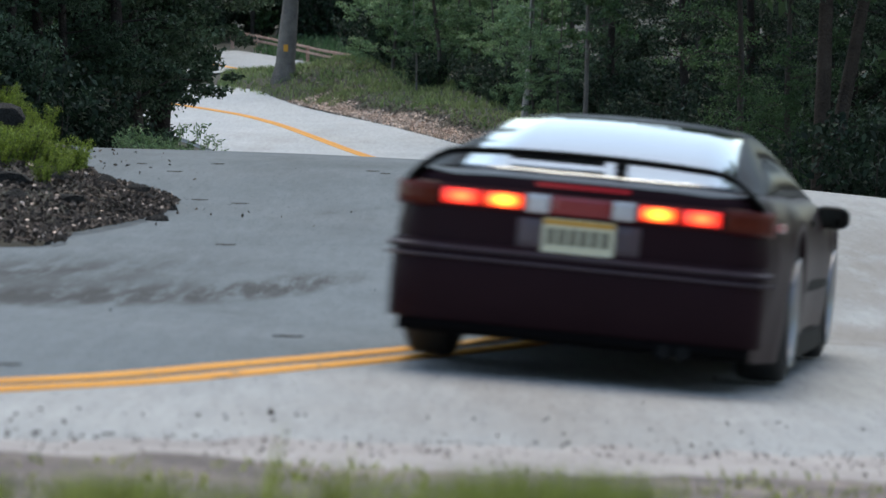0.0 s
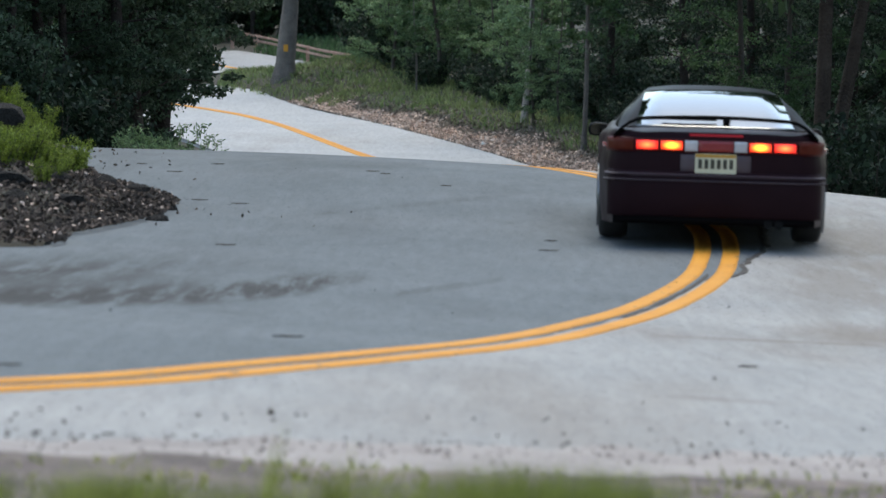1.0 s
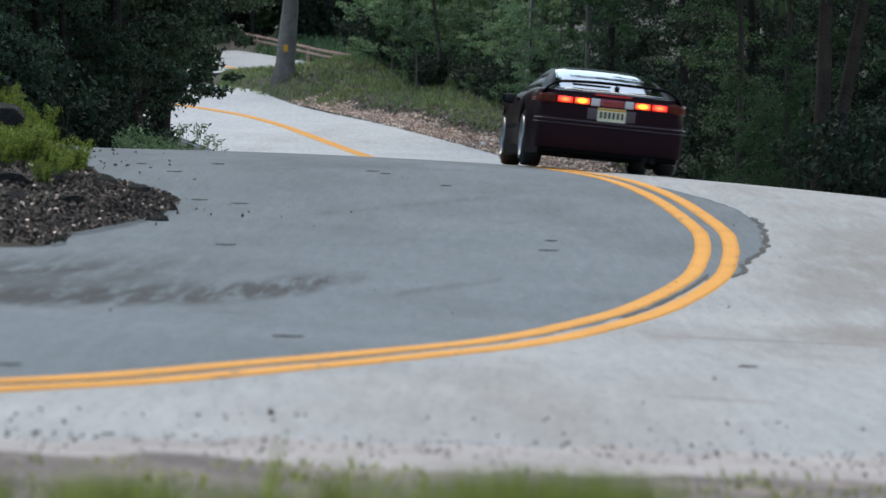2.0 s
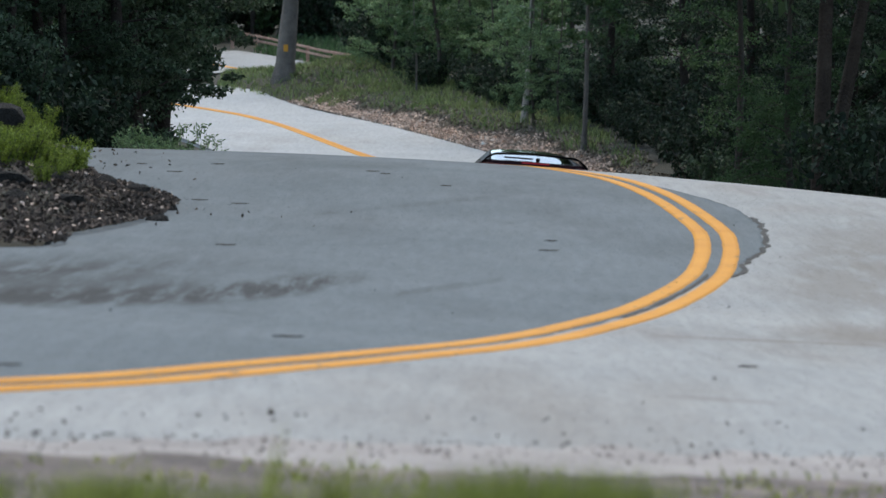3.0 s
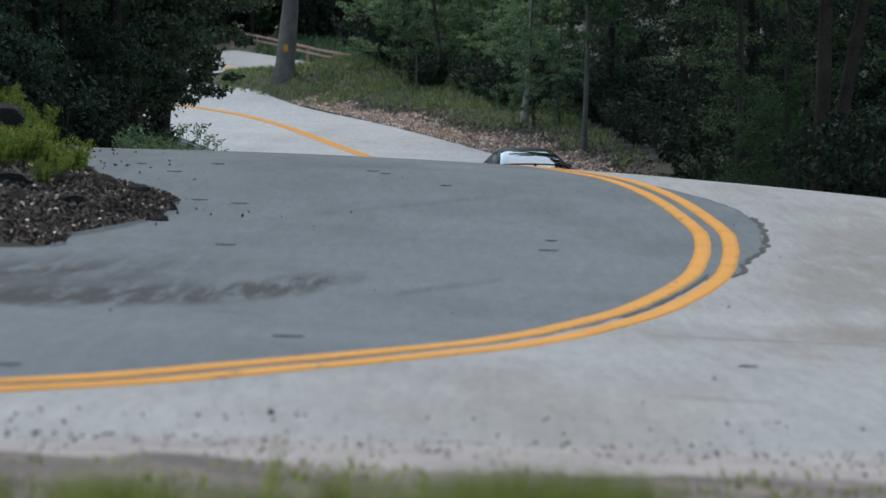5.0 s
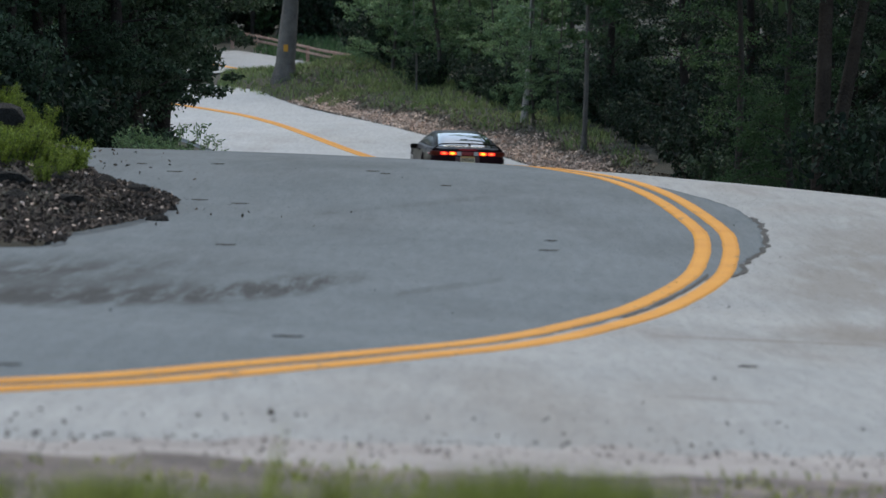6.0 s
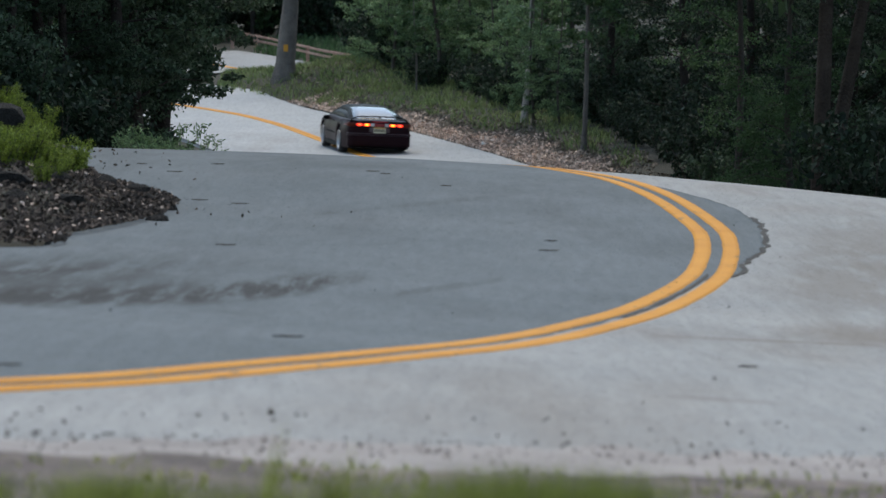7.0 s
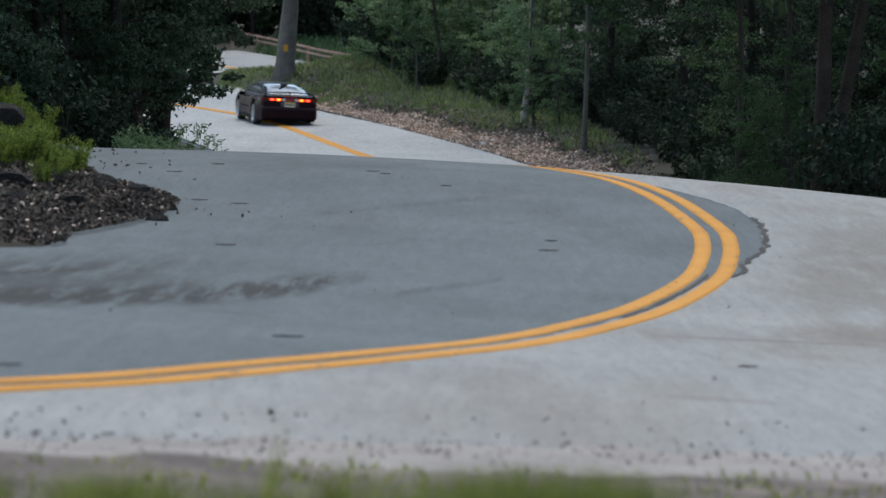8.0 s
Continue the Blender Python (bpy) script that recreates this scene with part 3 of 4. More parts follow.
def wrap(name, x0, x1, z0, z1, proud, mat, parent, label="", depth=0.05, bulge=0.0, n=14, lean=0.0):
    """A panel that follows the rounded tail between two x and two z."""
    prof = [(z0, -0.012), (z0 + 0.012, 0), (z0 * 0.65 + z1 * 0.35, bulge), (z0 * 0.35 + z1 * 0.65, bulge), (z1 - 0.012, 0), (z1, -0.012)]
    table_y = np.linspace(-2.34, -1.7, 200)
    table_w = half_w(table_y)

    def tail_y(x):
        return float(np.interp(abs(x), table_w, table_y)) if abs(x) > 0.68 else -2.34
    verts = []
    xs = np.linspace(x0, x1, n)
    for x in xs:
        y = tail_y(x)
        k = 1 + proud / 0.9
        for z, o in prof:
            verts.append((x * (k if abs(x) > 0.68 else 1), y - proud - o + lean * (z - z0), z))
        verts.append((x, y + depth, z1))
        verts.append((x, y + depth, z0))
    m = len(prof) + 2
    faces = []
    for i in range(n - 1):
        for j in range(m):
            k = (j + 1) % m
            faces.append((i * m + j, i * m + k, (i + 1) * m + k, (i + 1) * m + j)[::-1])
    faces += [tuple(range(m)), tuple(range((n - 1) * m, n * m))[::-1]]
    return link(name, verts, faces, mat, parent, label)


def make_wheel(car, x, y, side):
    """Wide low tyre on a deep silver five-spoke rim; turns about its own axle."""
    wheel = new("wheel")
    wheel.parent = car
    wheel.location = (x, y, TYRE_R)
    prof = [(-.102, .235), (-.110, .27), (-.098, .304), (-.065, .315), (.065, .315), (.098, .304), (.110, .27), (.102, .235), (.0, .21)]
    n = 36
    v = [(a, r * math.cos(2 * math.pi * k / n), r * math.sin(2 * math.pi * k / n)) for k in range(n) for a, r in prof]
    m = len(prof)
    f = [(k * m + j, k * m + (j + 1) % m, ((k + 1) % n) * m + (j + 1) % m, ((k + 1) % n) * m + j) for k in range(n) for j in range(m)]
    link("tyre", v, f, RUBBER, wheel, "wide black tyre")
    prof = [(side * a, r) for a, r in ((.128, .246), (.120, .228), (.02, .205), (-.09, .205), (-.11, .22), (-.11, .20), (.015, .195), (.10, .212))]
    m = len(prof)
    v = [(a, r * math.cos(2 * math.pi * k / n), r * math.sin(2 * math.pi * k / n)) for k in range(n) for a, r in prof]
    f = [(k * m + j, k * m + (j + 1) % m, ((k + 1) % n) * m + (j + 1) % m, ((k + 1) % n) * m + j) for k in range(n) for j in range(m)]
    rim = link("rim", v, f, ALLOY, wheel, "deep-dish silver alloy rim")
    bm = bmesh.new()
    bmesh.ops.create_cone(bm, cap_ends=True, segments=20, radius1=0.055, radius2=0.045, depth=0.05, matrix=Matrix.Translation((side * .06, 0, 0)) @ Matrix.Rotation(radians(90 * side), 4, "Y"))
    part("hub", bm, ALLOY, rim)
    for k in range(5):
        bm = rounded_box(side * .045 - .012, side * .045 + .012, -.026, .026, .03, .208, 0.008)
        bmesh.ops.rotate(bm, matrix=Matrix.Rotation(2 * math.pi * k / 5, 3, "X"), verts=bm.verts)
        part("spoke", bm, ALLOY, rim)
    bm = bmesh.new()
    bmesh.ops.create_cone(bm, cap_ends=True, segments=24, radius1=0.15, radius2=0.15, depth=0.02, matrix=Matrix.Translation((-side * .03, 0, 0)) @ Matrix.Rotation(radians(90), 4, "Y"))
    part("brake_disc", bm, material_disc, wheel)
    return wheel


material_disc = material("brake_disc_iron", (0.10, 0.09, 0.085), 0.5, metal=0.8, bump=0.0)


def make_car():
    car = tagged(new("car"), "dark plum lowered sports coupe with lit brake lamps", "car")
    body_shell(car)
    greenhouse(car)
    # dark floor and wheel housings inside the shell
    part("underbody", rounded_box(-.62, .62, -2.05, 2.0, .15, .62, .03), TRIM, car, "black underbody")
    part("underbody_edge", rounded_box(-.78, .78, -.88, .88, .16, .60, .03), TRIM, car)
    part("tail_floor", rounded_box(-.755, .755, -2.16, -1.70, .165, .50, .03), TRIM, car, "black floor under the boot")
    # rear bumper with a shelf that catches the sky
    wrap("rear_bumper", -.775, .775, .185, .525, .022, PAINT, car, "plum bumper with a moulded top edge", depth=.12, bulge=.02, n=40)
    wrap("bumper_strip", -.79, .79, .478, .506, .036, SILVER, car, "dull grey rub strip", depth=.05, n=40)
    wrap("rear_valance", -.745, .745, .13, .20, .004, VALANCE, car, "black lower valance", depth=.1, n=24, bulge=.01)
    wrap("bumper_strip", -.79, .79, .446, .460, .046, SILVER, car, "dull grey rub strip", depth=.05, n=40)
    # full-width lamp band
    band = wrap("lamp_band", -.80, .80, .657, .767, .008, LENS_DARK, car, "full-width dark red lamp band", depth=.03, n=40)
    for s in (-1, 1):
        lamp = wrap("tail_lamp", *sorted((s * .235, s * .610)), .664, .760, .010, LENS_DARK, car, "lit red tail lamp", depth=.02, n=10)
        wrap("lamp_cell", *sorted((s * .248, s * .408)), .676, .750, .017, LAMP_AMBER, lamp, "glowing orange-red brake cell", depth=.02, n=6)
        wrap("lamp_cell", *sorted((s * .430, s * .590)), .676, .750, .017, LAMP_RED, lamp, "glowing red brake cell", depth=.02, n=6)
        wrap("turn_lens", *sorted((s * .612, s * .795)), .666, .758, .014, LENS_AMBER, car, "unlit amber turn lens", depth=.02, n=12)
        wrap("reverse_lens", *sorted((s * .135, s * .230)), .666, .758, .014, LENS_CLEAR, car, "clear reversing lens", depth=.02, n=6)
        wrap("side_marker", *sorted((s * .802, s * .835)), .682, .717, .006, LENS_RED, car, "small red side marker", depth=.02, n=6)
    wrap("lamp_garnish", -.13, .13, .666, .758, .013, LENS_RED, car, "red garnish between the lamps", depth=.02, n=8)
    # recessed plate panel and plate; its writing stands as bars
    wrap("plate_panel", -.26, .26, .512, .654, .006, SILVER, car, "grey plate surround", depth=.02, n=8)
    plate = part("number_plate", rounded_box(-.153, .153, -2.362, -2.352, .506, .658, .004), PLATE, car, "cream number plate with a yellow band")
    part("plate_band", rounded_box(-.150, .150, -2.3645, -2.361, .630, .654, 0), PLATE_TOP, plate)
    for k in range(6):
        x = -.115 + k * .046
        part("plate_bar", rounded_box(x - .014, x + .014, -2.3645, -2.361, .547, .617, 0), INK, plate)
    # spoiler on two feet
    pts = [(x, -2.22 - .05 * (1 - (x / .76) ** 2), .922 - .022 * (x / .6) ** 2 - .12 * max(0, (abs(x) - .54) / .22) ** 2) for x in np.linspace(-.76, .76, 29)]
    verts, m = [], 6
    for x, y, z in pts:
        verts += [(x, y - .075, z + .004), (x, y - .06, z + .018), (x, y + .02, z + .016), (x, y + .075, z - .004), (x, y + .02, z - .012), (x, y - .06, z - .010)]
    faces = [(i * m + j, (i + 1) * m + j, (i + 1) * m + (j + 1) % m, i * m + (j + 1) % m) for i in range(28) for j in range(m)]
    faces += [tuple(range(m)), tuple(range(28 * m, 29 * m))[::-1]]
    wing = link("spoiler", verts, faces, BLACK, car, "black arched boot spoiler")
    part("high_brake_lamp", rounded_box(-.20, .20, -2.350, -2.325, .784, .804, .004), LAMP_HIGH, car, "dimly lit red high brake lamp")
    # rear wiper
    wiper = part("rear_wiper", rounded_box(-.40, .02, -1.80, -1.78, .890, .912, .006), TRIM, car, "black rear wiper")
    bm = bmesh.new()
    bmesh.ops.create_uvsphere(bm, u_segments=12, v_segments=8, radius=.03, matrix=Matrix.Translation((.09, -1.80, .893)))
    part("wiper_pivot", bm, TRIM, wiper, smooth=True)
    # mirrors, handles, door seams
    for s in (-1, 1):
        bm = bmesh.new()
        bmesh.ops.create_uvsphere(bm, u_segments=24, v_segments=14, radius=1.0)
        for v in bm.verts:
            k = (abs(v.co.x) ** 3 + abs(v.co.z) ** 3 + abs(v.co.y) ** 3) ** (1 / 3)
            v.co = Vector((s * .865 + .090 * v.co.x / k, .67 + .07 * v.co.y / k, .745 + .056 * v.co.z / k))
        mirror = part("door_mirror", bm, BLACK, car, "black door mirror", smooth=True)
        part("mirror_foot", rounded_box(*sorted((s * .80, s * .88)), .64, .72, .71, .77, .01), BLACK, mirror)
        bm = bmesh.new()
        bmesh.ops.create_cone(bm, cap_ends=True, segments=28, radius1=1.0, radius2=1.0, depth=1.0, matrix=Matrix.Rotation(radians(90), 4, "X"))
        for v in bm.verts:
            k = (abs(v.co.x) ** 3 + abs(v.co.z) ** 3) ** (1 / 3)
            v.co = Vector((s * .865 + .068 * v.co.x / k, .602 + .012 * v.co.y, .745 + .043 * v.co.z / k))
        part("mirror_glass", bm, LENS_CLEAR_MIRROR, mirror, "grey mirror glass")
        part("door_handle", rounded_box(*sorted((s * .838, s * .858)), -.42, -.24, .70, .735, .006), BLACK, car)
        part("side_moulding", rounded_box(*sorted((s * .838, s * .860)), -.86, .86, .40, .45, .006), TRIM, car, "black side moulding")
        part("rocker", rounded_box(*sorted((s * .78, s * .852)), -.90, .90, .095, .22, .015), TRIM, car, "black rocker skirt")
        part("seat", rounded_box(s * .37 - .22, s * .37 + .22, -.35, -.18, .45, 1.05, .06, 3), SEAT, car, "charcoal front seat", smooth=True)
        bm = bmesh.new()
        bmesh.ops.create_cone(bm, cap_ends=True, segments=16, radius1=.032, radius2=.032, depth=.12, matrix=Matrix.Translation((.44 + s * .04, -2.30, .145)) @ Matrix.Rotation(radians(90), 4, "X"))
        part("exhaust_tip", bm, TRIM, car)
    part("rear_bench", rounded_box(-.60, .60, -1.22, -1.0, .45, .90, .06, 3), SEAT, car, "charcoal rear bench", smooth=True)
    part("dashboard", rounded_box(-.68, .68, .55, 1.0, .55, .84, .05, 3), SEAT, car, "dark dashboard", smooth=True)
    wheels = [make_wheel(car, sx * .738, ay, sx) for sx in (-1, 1) for ay in (AXLE_R, AXLE_F)]
    return car, wheels


# mirror colour darkened to stand for the reflection of dark woods
LENS_CLEAR_MIRROR = material("darkened_mirror_glass", (0.10, 0.105, 0.11), 0.06, metal=1.0, bump=0.0)
car, wheels = make_car()

# where the car's middle runs, with its heading to the right in degrees
T = [0.0, 0.2, 0.5, 1.0, 1.5, 2.1, 2.8, 3.4, 4.0, 4.7, 5.3, 6.0, 6.5, 7.0, 7.5, 8.0]
car_x = curve(T, [0.885, 1.37, 1.77, 2.09, 1.95, 1.52, 1.04, 1.22, 1.50, 1.70, 1.32, 0.27, -0.69, -2.04, -3.41, -4.85])
car_y = curve(T, [18.83, 21.36, 25.1, 31.5, 37.5, 46.0, 56.1, 62.0, 67.6, 73.4, 79.2, 86.7, 93.8, 100.6, 106.9, 113.3])
car_turn = curve(T, [9.1, 7.8, 4.6, 2.2, -0.9, -4.2, -6.5, -1.0, 2.0, -0.5, -4.2, -5.8, -7.5, -10.6, -12.1, -12.5])
# how far the body leans out of the bend and dives under braking, in degrees
car_lean = curve(T, [1.2, 0.6, 0.1, 0.0, 0.3, 1.5, 4.2, 2.5, 1.0, 0.5, 1.0, 1.9, 2.2, 2.7, 2.9, 3.1])
car_dive = curve(T, [0.2, 0.7, 0.9, 1.3, 0.6, 0.2, -0.2, 0, 0, 0, 0.2, 0.4, 0, 0, 0.1, 0])


def tyre_spot(t, lr, ax):
    """Where one tyre meets the road."""
    x, y, a = float(car_x(t)), float(car_y(t)), radians(float(car_turn(t)))
    px, py = x + math.cos(a) * lr + math.sin(a) * ax, y - math.sin(a) * lr + math.cos(a) * ax
    return Vector((px, py, float(height(px, py)) + 0.012))


def car_pose(t):
    """The car on the road, its body leaning on the springs."""
    x, y, a = float(car_x(t)), float(car_y(t)), radians(float(car_turn(t)))
    fwd, side = np.array((math.sin(a), math.cos(a))), np.array((math.cos(a), -math.sin(a)))

    def z(lr, ax):
        return tyre_spot(t, lr * .765, ax).z
    rl, rr, fl, fr = z(-1, AXLE_R), z(1, AXLE_R), z(-1, AXLE_F), z(1, AXLE_F)
    pitch = ((fl + fr) - (rl + rr)) / 2 / (AXLE_F - AXLE_R) - radians(float(car_dive(t)))
    roll = ((rr + fr) - (rl + fl)) / 2 / 1.53 - radians(float(car_lean(t)))
    f = Vector((fwd[0], fwd[1], pitch)).normalized()
    r = Vector((side[0], side[1], roll))
    r = (r - f * r.dot(f)).normalized()
    u = r.cross(f)
    m = Matrix((r, f, u)).transposed().to_4x4()
    m.translation = (x, y, (rl + rr + fl + fr) / 4)
    return m


def motions():
    n = int(SECONDS * FPS)
    times = [k / FPS for k in range(n + 1)]
    walk(car, [(t, car_pose(t)) for t in times[::3]] if n % 3 == 0 else [(t, car_pose(t)) for t in times])
    spots = [(float(car_x(t)), float(car_y(t))) for t in times]
    run = np.concatenate(([0], np.cumsum([math.dist(a, b) for a, b in zip(spots, spots[1:])])))
    for w in wheels:
        x, y, z = w.location
        rows = []
        for t, s in zip(times, run):
            up = (car_pose(t).inverted() @ tyre_spot(t, x, y)).z
            rows.append((t, pose(x, y, TYRE_R + up, -math.degrees(s / TYRE_R) % 360)))
        walk(w, rows)


# ---- plants ----
def leaf_mesh(name, centres, spread, per, size, mat, parent, rng, label="", flat=0.5, droop=0.0, squash=0.7, slim=0.28):
    """Many small pointed leaves scattered round clump centres."""
    c = np.repeat(np.array(centres, float), per, axis=0)
    n = len(c)
    d = rng.normal(size=(n, 3))
    d /= np.linalg.norm(d, axis=1)[:, None]
    sp = np.repeat(np.broadcast_to(np.asarray(spread, float), (len(centres),)), per)[:, None]
    p = c + d * sp * (rng.uniform(0, 1, (n, 1)) ** 0.5) * np.array((1, 1, squash))
    nrm = rng.normal(size=(n, 3)) * np.array((1, 1, flat)) + np.array((0, -0.2, 0.8))
    nrm /= np.linalg.norm(nrm, axis=1)[:, None]
    a = np.cross(nrm, rng.normal(size=(n, 3)))
    a /= np.linalg.norm(a, axis=1)[:, None]
    b = np.cross(nrm, a)
    s = size * rng.uniform(0.6, 1.35, (n, 1))
    v = np.stack((p - a * s * 0.5, p + b * s * slim + nrm * s * 0.05, p + a * s * 0.55 - np.array((0, 0, 1)) * s * droop, p - b * s * slim + nrm * s * 0.05), 1).reshape(-1, 3)
    me = bpy.data.meshes.new(name)
    me.vertices.add(n * 4)
    me.vertices.foreach_set("co", v.ravel())
    me.loops.add(n * 4)
    me.loops.foreach_set("vertex_index", np.arange(n * 4, dtype=np.int32))
    me.polygons.add(n)
    me.polygons.foreach_set("loop_start", np.arange(0, n * 4, 4, dtype=np.int32))
    me.update(calc_edges=True)
    me.materials.append(mat)
    ob = new(name, me)
    ob.parent = parent
    if label:
        ob["label"] = label
    return ob


def tube(points, radii, n=8):
    verts, faces = [], []
    pts = np.array(points, float)
    for k, (p, r) in enumerate(zip(pts, radii)):
        d = pts[min(k + 1, len(pts) - 1)] - pts[max(k - 1, 0)]
        d /= np.linalg.norm(d)
        a = np.cross(d, (0.31, 0.95, 0.1))
        a /= np.linalg.norm(a)
        b = np.cross(d, a)
        for j in range(n):
            w = 2 * math.pi * j / n
            verts.append(p + (a * math.cos(w) + b * math.sin(w)) * r * (1 + 0.12 * math.sin(3 * w + k)))
    for k in range(len(pts) - 1):
        for j in range(n):
            faces.append((k * n + j, k * n + (j + 1) % n, (k + 1) * n + (j + 1) % n, (k + 1) * n + j))
    return verts, faces


def make_tree(seed, tall, base, low, wide, leaves, leaf, mat, bark=None, lean=(0, 0), label="leafy woodland tree with a dark dense crown", limbs=12, top=6.5, upper=650, name="tree", group="woodland trees", wave=0.12):
    """Tapered trunk, limbs with leaf sprays from low to top metres, and a coarser unseen canopy that blocks sky."""
    bark = bark or BARK
    rng = np.random.default_rng(seed)
    tree = tagged(new(name), label, "tree", group)
    k = np.linspace(0, 1, 14)
    line = np.stack((lean[0] * k + wave * np.sin(k * 7 + seed), lean[1] * k + wave * 0.8 * np.cos(k * 5 + seed), k * tall - 0.3), -1)
    line[:, 0] -= line[0, 0]
    line[:, 1] -= line[0, 1]
    v, f = tube(line, base * (1 - 0.80 * k) * (1 + 0.45 * np.exp(-k * 28)), 10)
    link("trunk", v, f, bark, tree)
    centres, spreads = [], []

    def limb(h, reach, thick, rise):
        s = np.array([np.interp(h, line[:, 2], line[:, j]) for j in range(3)])
        w = rng.uniform(0, 2 * math.pi)
        e = s + np.array((math.cos(w) * reach, math.sin(w) * reach, reach * rise))
        m = (s + e) / 2 + np.array((0, 0, reach * 0.14))
        vv, ff = tube([s, s * .6 + m * .4, m, m * .4 + e * .6, e], [thick, thick * .8, thick * .6, thick * .35, 0.006], 5)
        link("limb", vv, ff, bark, tree)
        return s, m, e

    for i in range(limbs):
        h = low + (top - low) * (i + rng.uniform(0, 1)) / limbs
        reach = wide * rng.uniform(0.6, 1.15)
        s, m, e = limb(h, reach, base * 0.2, rng.uniform(-0.18, 0.35))
        for q in np.linspace(0.3, 1.08, 8):
            p = (s * (1 - q) + m * q) if q < .5 else (m * (1 - (q - .5) * 1.2) + e * (q - .5) * 1.2 + (e - m) * .25)
            centres.append(p + rng.normal(size=3) * reach * 0.13)
            spreads.append(reach * rng.uniform(0.14, 0.30))
    leaf_mesh("crown", centres, spreads, max(4, leaves // len(centres)), leaf, mat, tree, rng, droop=0.15, squash=0.45)
    # unseen upper leaves, made oversized to keep sky light out of the woods
    if upper:
        cs, ss = [], []
        for i in range(7):
            h = top + 1.6 + (tall * 0.95 - top - 1.6) * (i + .5) / 7
            s, m, e = limb(h, wide * 1.5 * math.sin(math.pi * (0.25 + 0.65 * (i + .5) / 7)), base * 0.16, 0.3)
            cs += [m, e, s + (0, 0, .4)]
            ss += [wide * .6, wide * .55, wide * .6]
        leaf_mesh("shade_canopy", cs, ss, upper // len(cs), 0.75, mat, tree, rng, droop=0.2)
    return tree


def put(x, y, turn=0.0, size=1.0, sink=0.0):
    if y > 88:
        x, y, size, sink = x * FAR, y * FAR, size * FAR, sink * FAR
    return pose(x, y, float(height(x, y)) - sink, 0, 0, turn) @ Matrix.Scale(size, 4)


class Stock:
    """Gives a first plant of each kind, then copies of it."""

    def __init__(self, things):
        self.things, self.used = things, set()

    def plant(self, k, m):
        if k not in self.used:
            self.used.add(k)
            self.things[k].matrix_basis = m
            return self.things[k]
        return copy_thing(self.things[k], m)


def make_shrub(seed, tall, wide, leaves, leaf, mat, label, slim=0.28, stems=9, group="roadside shrubs", name="shrub"):
    rng = np.random.default_rng(seed)
    shrub = tagged(new(name), label, "shrub", group)
    cs, ss, sv, sf = [], [], [], []
    for i in range(stems):
        w, r = rng.uniform(0, 2 * math.pi), wide * rng.uniform(0.25, 1.0)
        e = np.array((math.cos(w) * r, math.sin(w) * r, tall * rng.uniform(0.55, 1.0)))
        s = np.array((math.cos(w) * r * .2, math.sin(w) * r * .2, -0.1))
        vv, ff = tube([s, s * .5 + e * .5 + (0, 0, tall * .08), e], [.018, .012, .004], 4)
        sf += [tuple(q + len(sv) for q in g) for g in ff]
        sv += list(vv)
        for q in np.linspace(.2, 1.0, 6):
            cs.append(s * (1 - q) + e * q + (0, 0, tall * .1 * math.sin(math.pi * q)))
            ss.append(wide * rng.uniform(.12, .26))
    st = link("woody_base", sv, sf, BARK, shrub)
    st["kind"] = "stuff"
    leaf_mesh("leaves", cs, ss, max(3, leaves // len(cs)), leaf, mat, shrub, rng, droop=0.2, slim=slim)
    return shrub


def grass(name, xs, ys, tall, wide, mat, label, rng, lift=0.0, bend=0.35, even=False, tilt=0.0):
    """Blades of grass as one piece of stuff."""
    n = len(xs)
    z = height(xs, ys) + lift
    h = tall * (rng.uniform(0.86, 1.04, n) if even else rng.uniform(0.4, 1.2, n))
    a = rng.uniform(0, math.pi, n)
    w = wide * rng.uniform(0.6, 1.3, n)
    bx, by = rng.normal(0, bend, n) * h + tilt, rng.normal(0, bend, n) * h
    base = np.stack((xs, ys, z - 0.03), -1)
    side = np.stack((np.cos(a) * w, np.sin(a) * w * .5, np.zeros(n)), -1)
    mid = base + np.stack((bx * .3, by * .3, h * .6), -1)
    tip = base + np.stack((bx, by, h), -1)
    v = np.stack((base - side, base + side, mid + side * .8, tip, mid - side * .8), 1).reshape(-1, 3)
    f = [tuple(range(k * 5, k * 5 + 5)) for k in range(n)]
    return tagged(link(name, v, f, mat, smooth=False), label, "grass", kind="stuff")


rng = np.random.default_rng(5)
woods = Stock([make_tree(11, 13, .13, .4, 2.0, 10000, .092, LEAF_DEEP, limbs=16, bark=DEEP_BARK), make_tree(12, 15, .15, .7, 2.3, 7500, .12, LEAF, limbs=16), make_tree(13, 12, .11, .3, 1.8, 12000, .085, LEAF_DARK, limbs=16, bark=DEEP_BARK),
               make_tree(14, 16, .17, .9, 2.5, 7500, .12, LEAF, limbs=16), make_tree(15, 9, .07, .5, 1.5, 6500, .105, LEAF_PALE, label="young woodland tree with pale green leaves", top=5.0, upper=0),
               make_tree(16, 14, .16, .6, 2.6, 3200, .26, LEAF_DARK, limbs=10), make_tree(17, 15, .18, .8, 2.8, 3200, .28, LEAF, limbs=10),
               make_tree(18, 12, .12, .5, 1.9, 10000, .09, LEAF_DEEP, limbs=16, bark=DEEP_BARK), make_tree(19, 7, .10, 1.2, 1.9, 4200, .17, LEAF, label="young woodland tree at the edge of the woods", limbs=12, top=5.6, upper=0)])
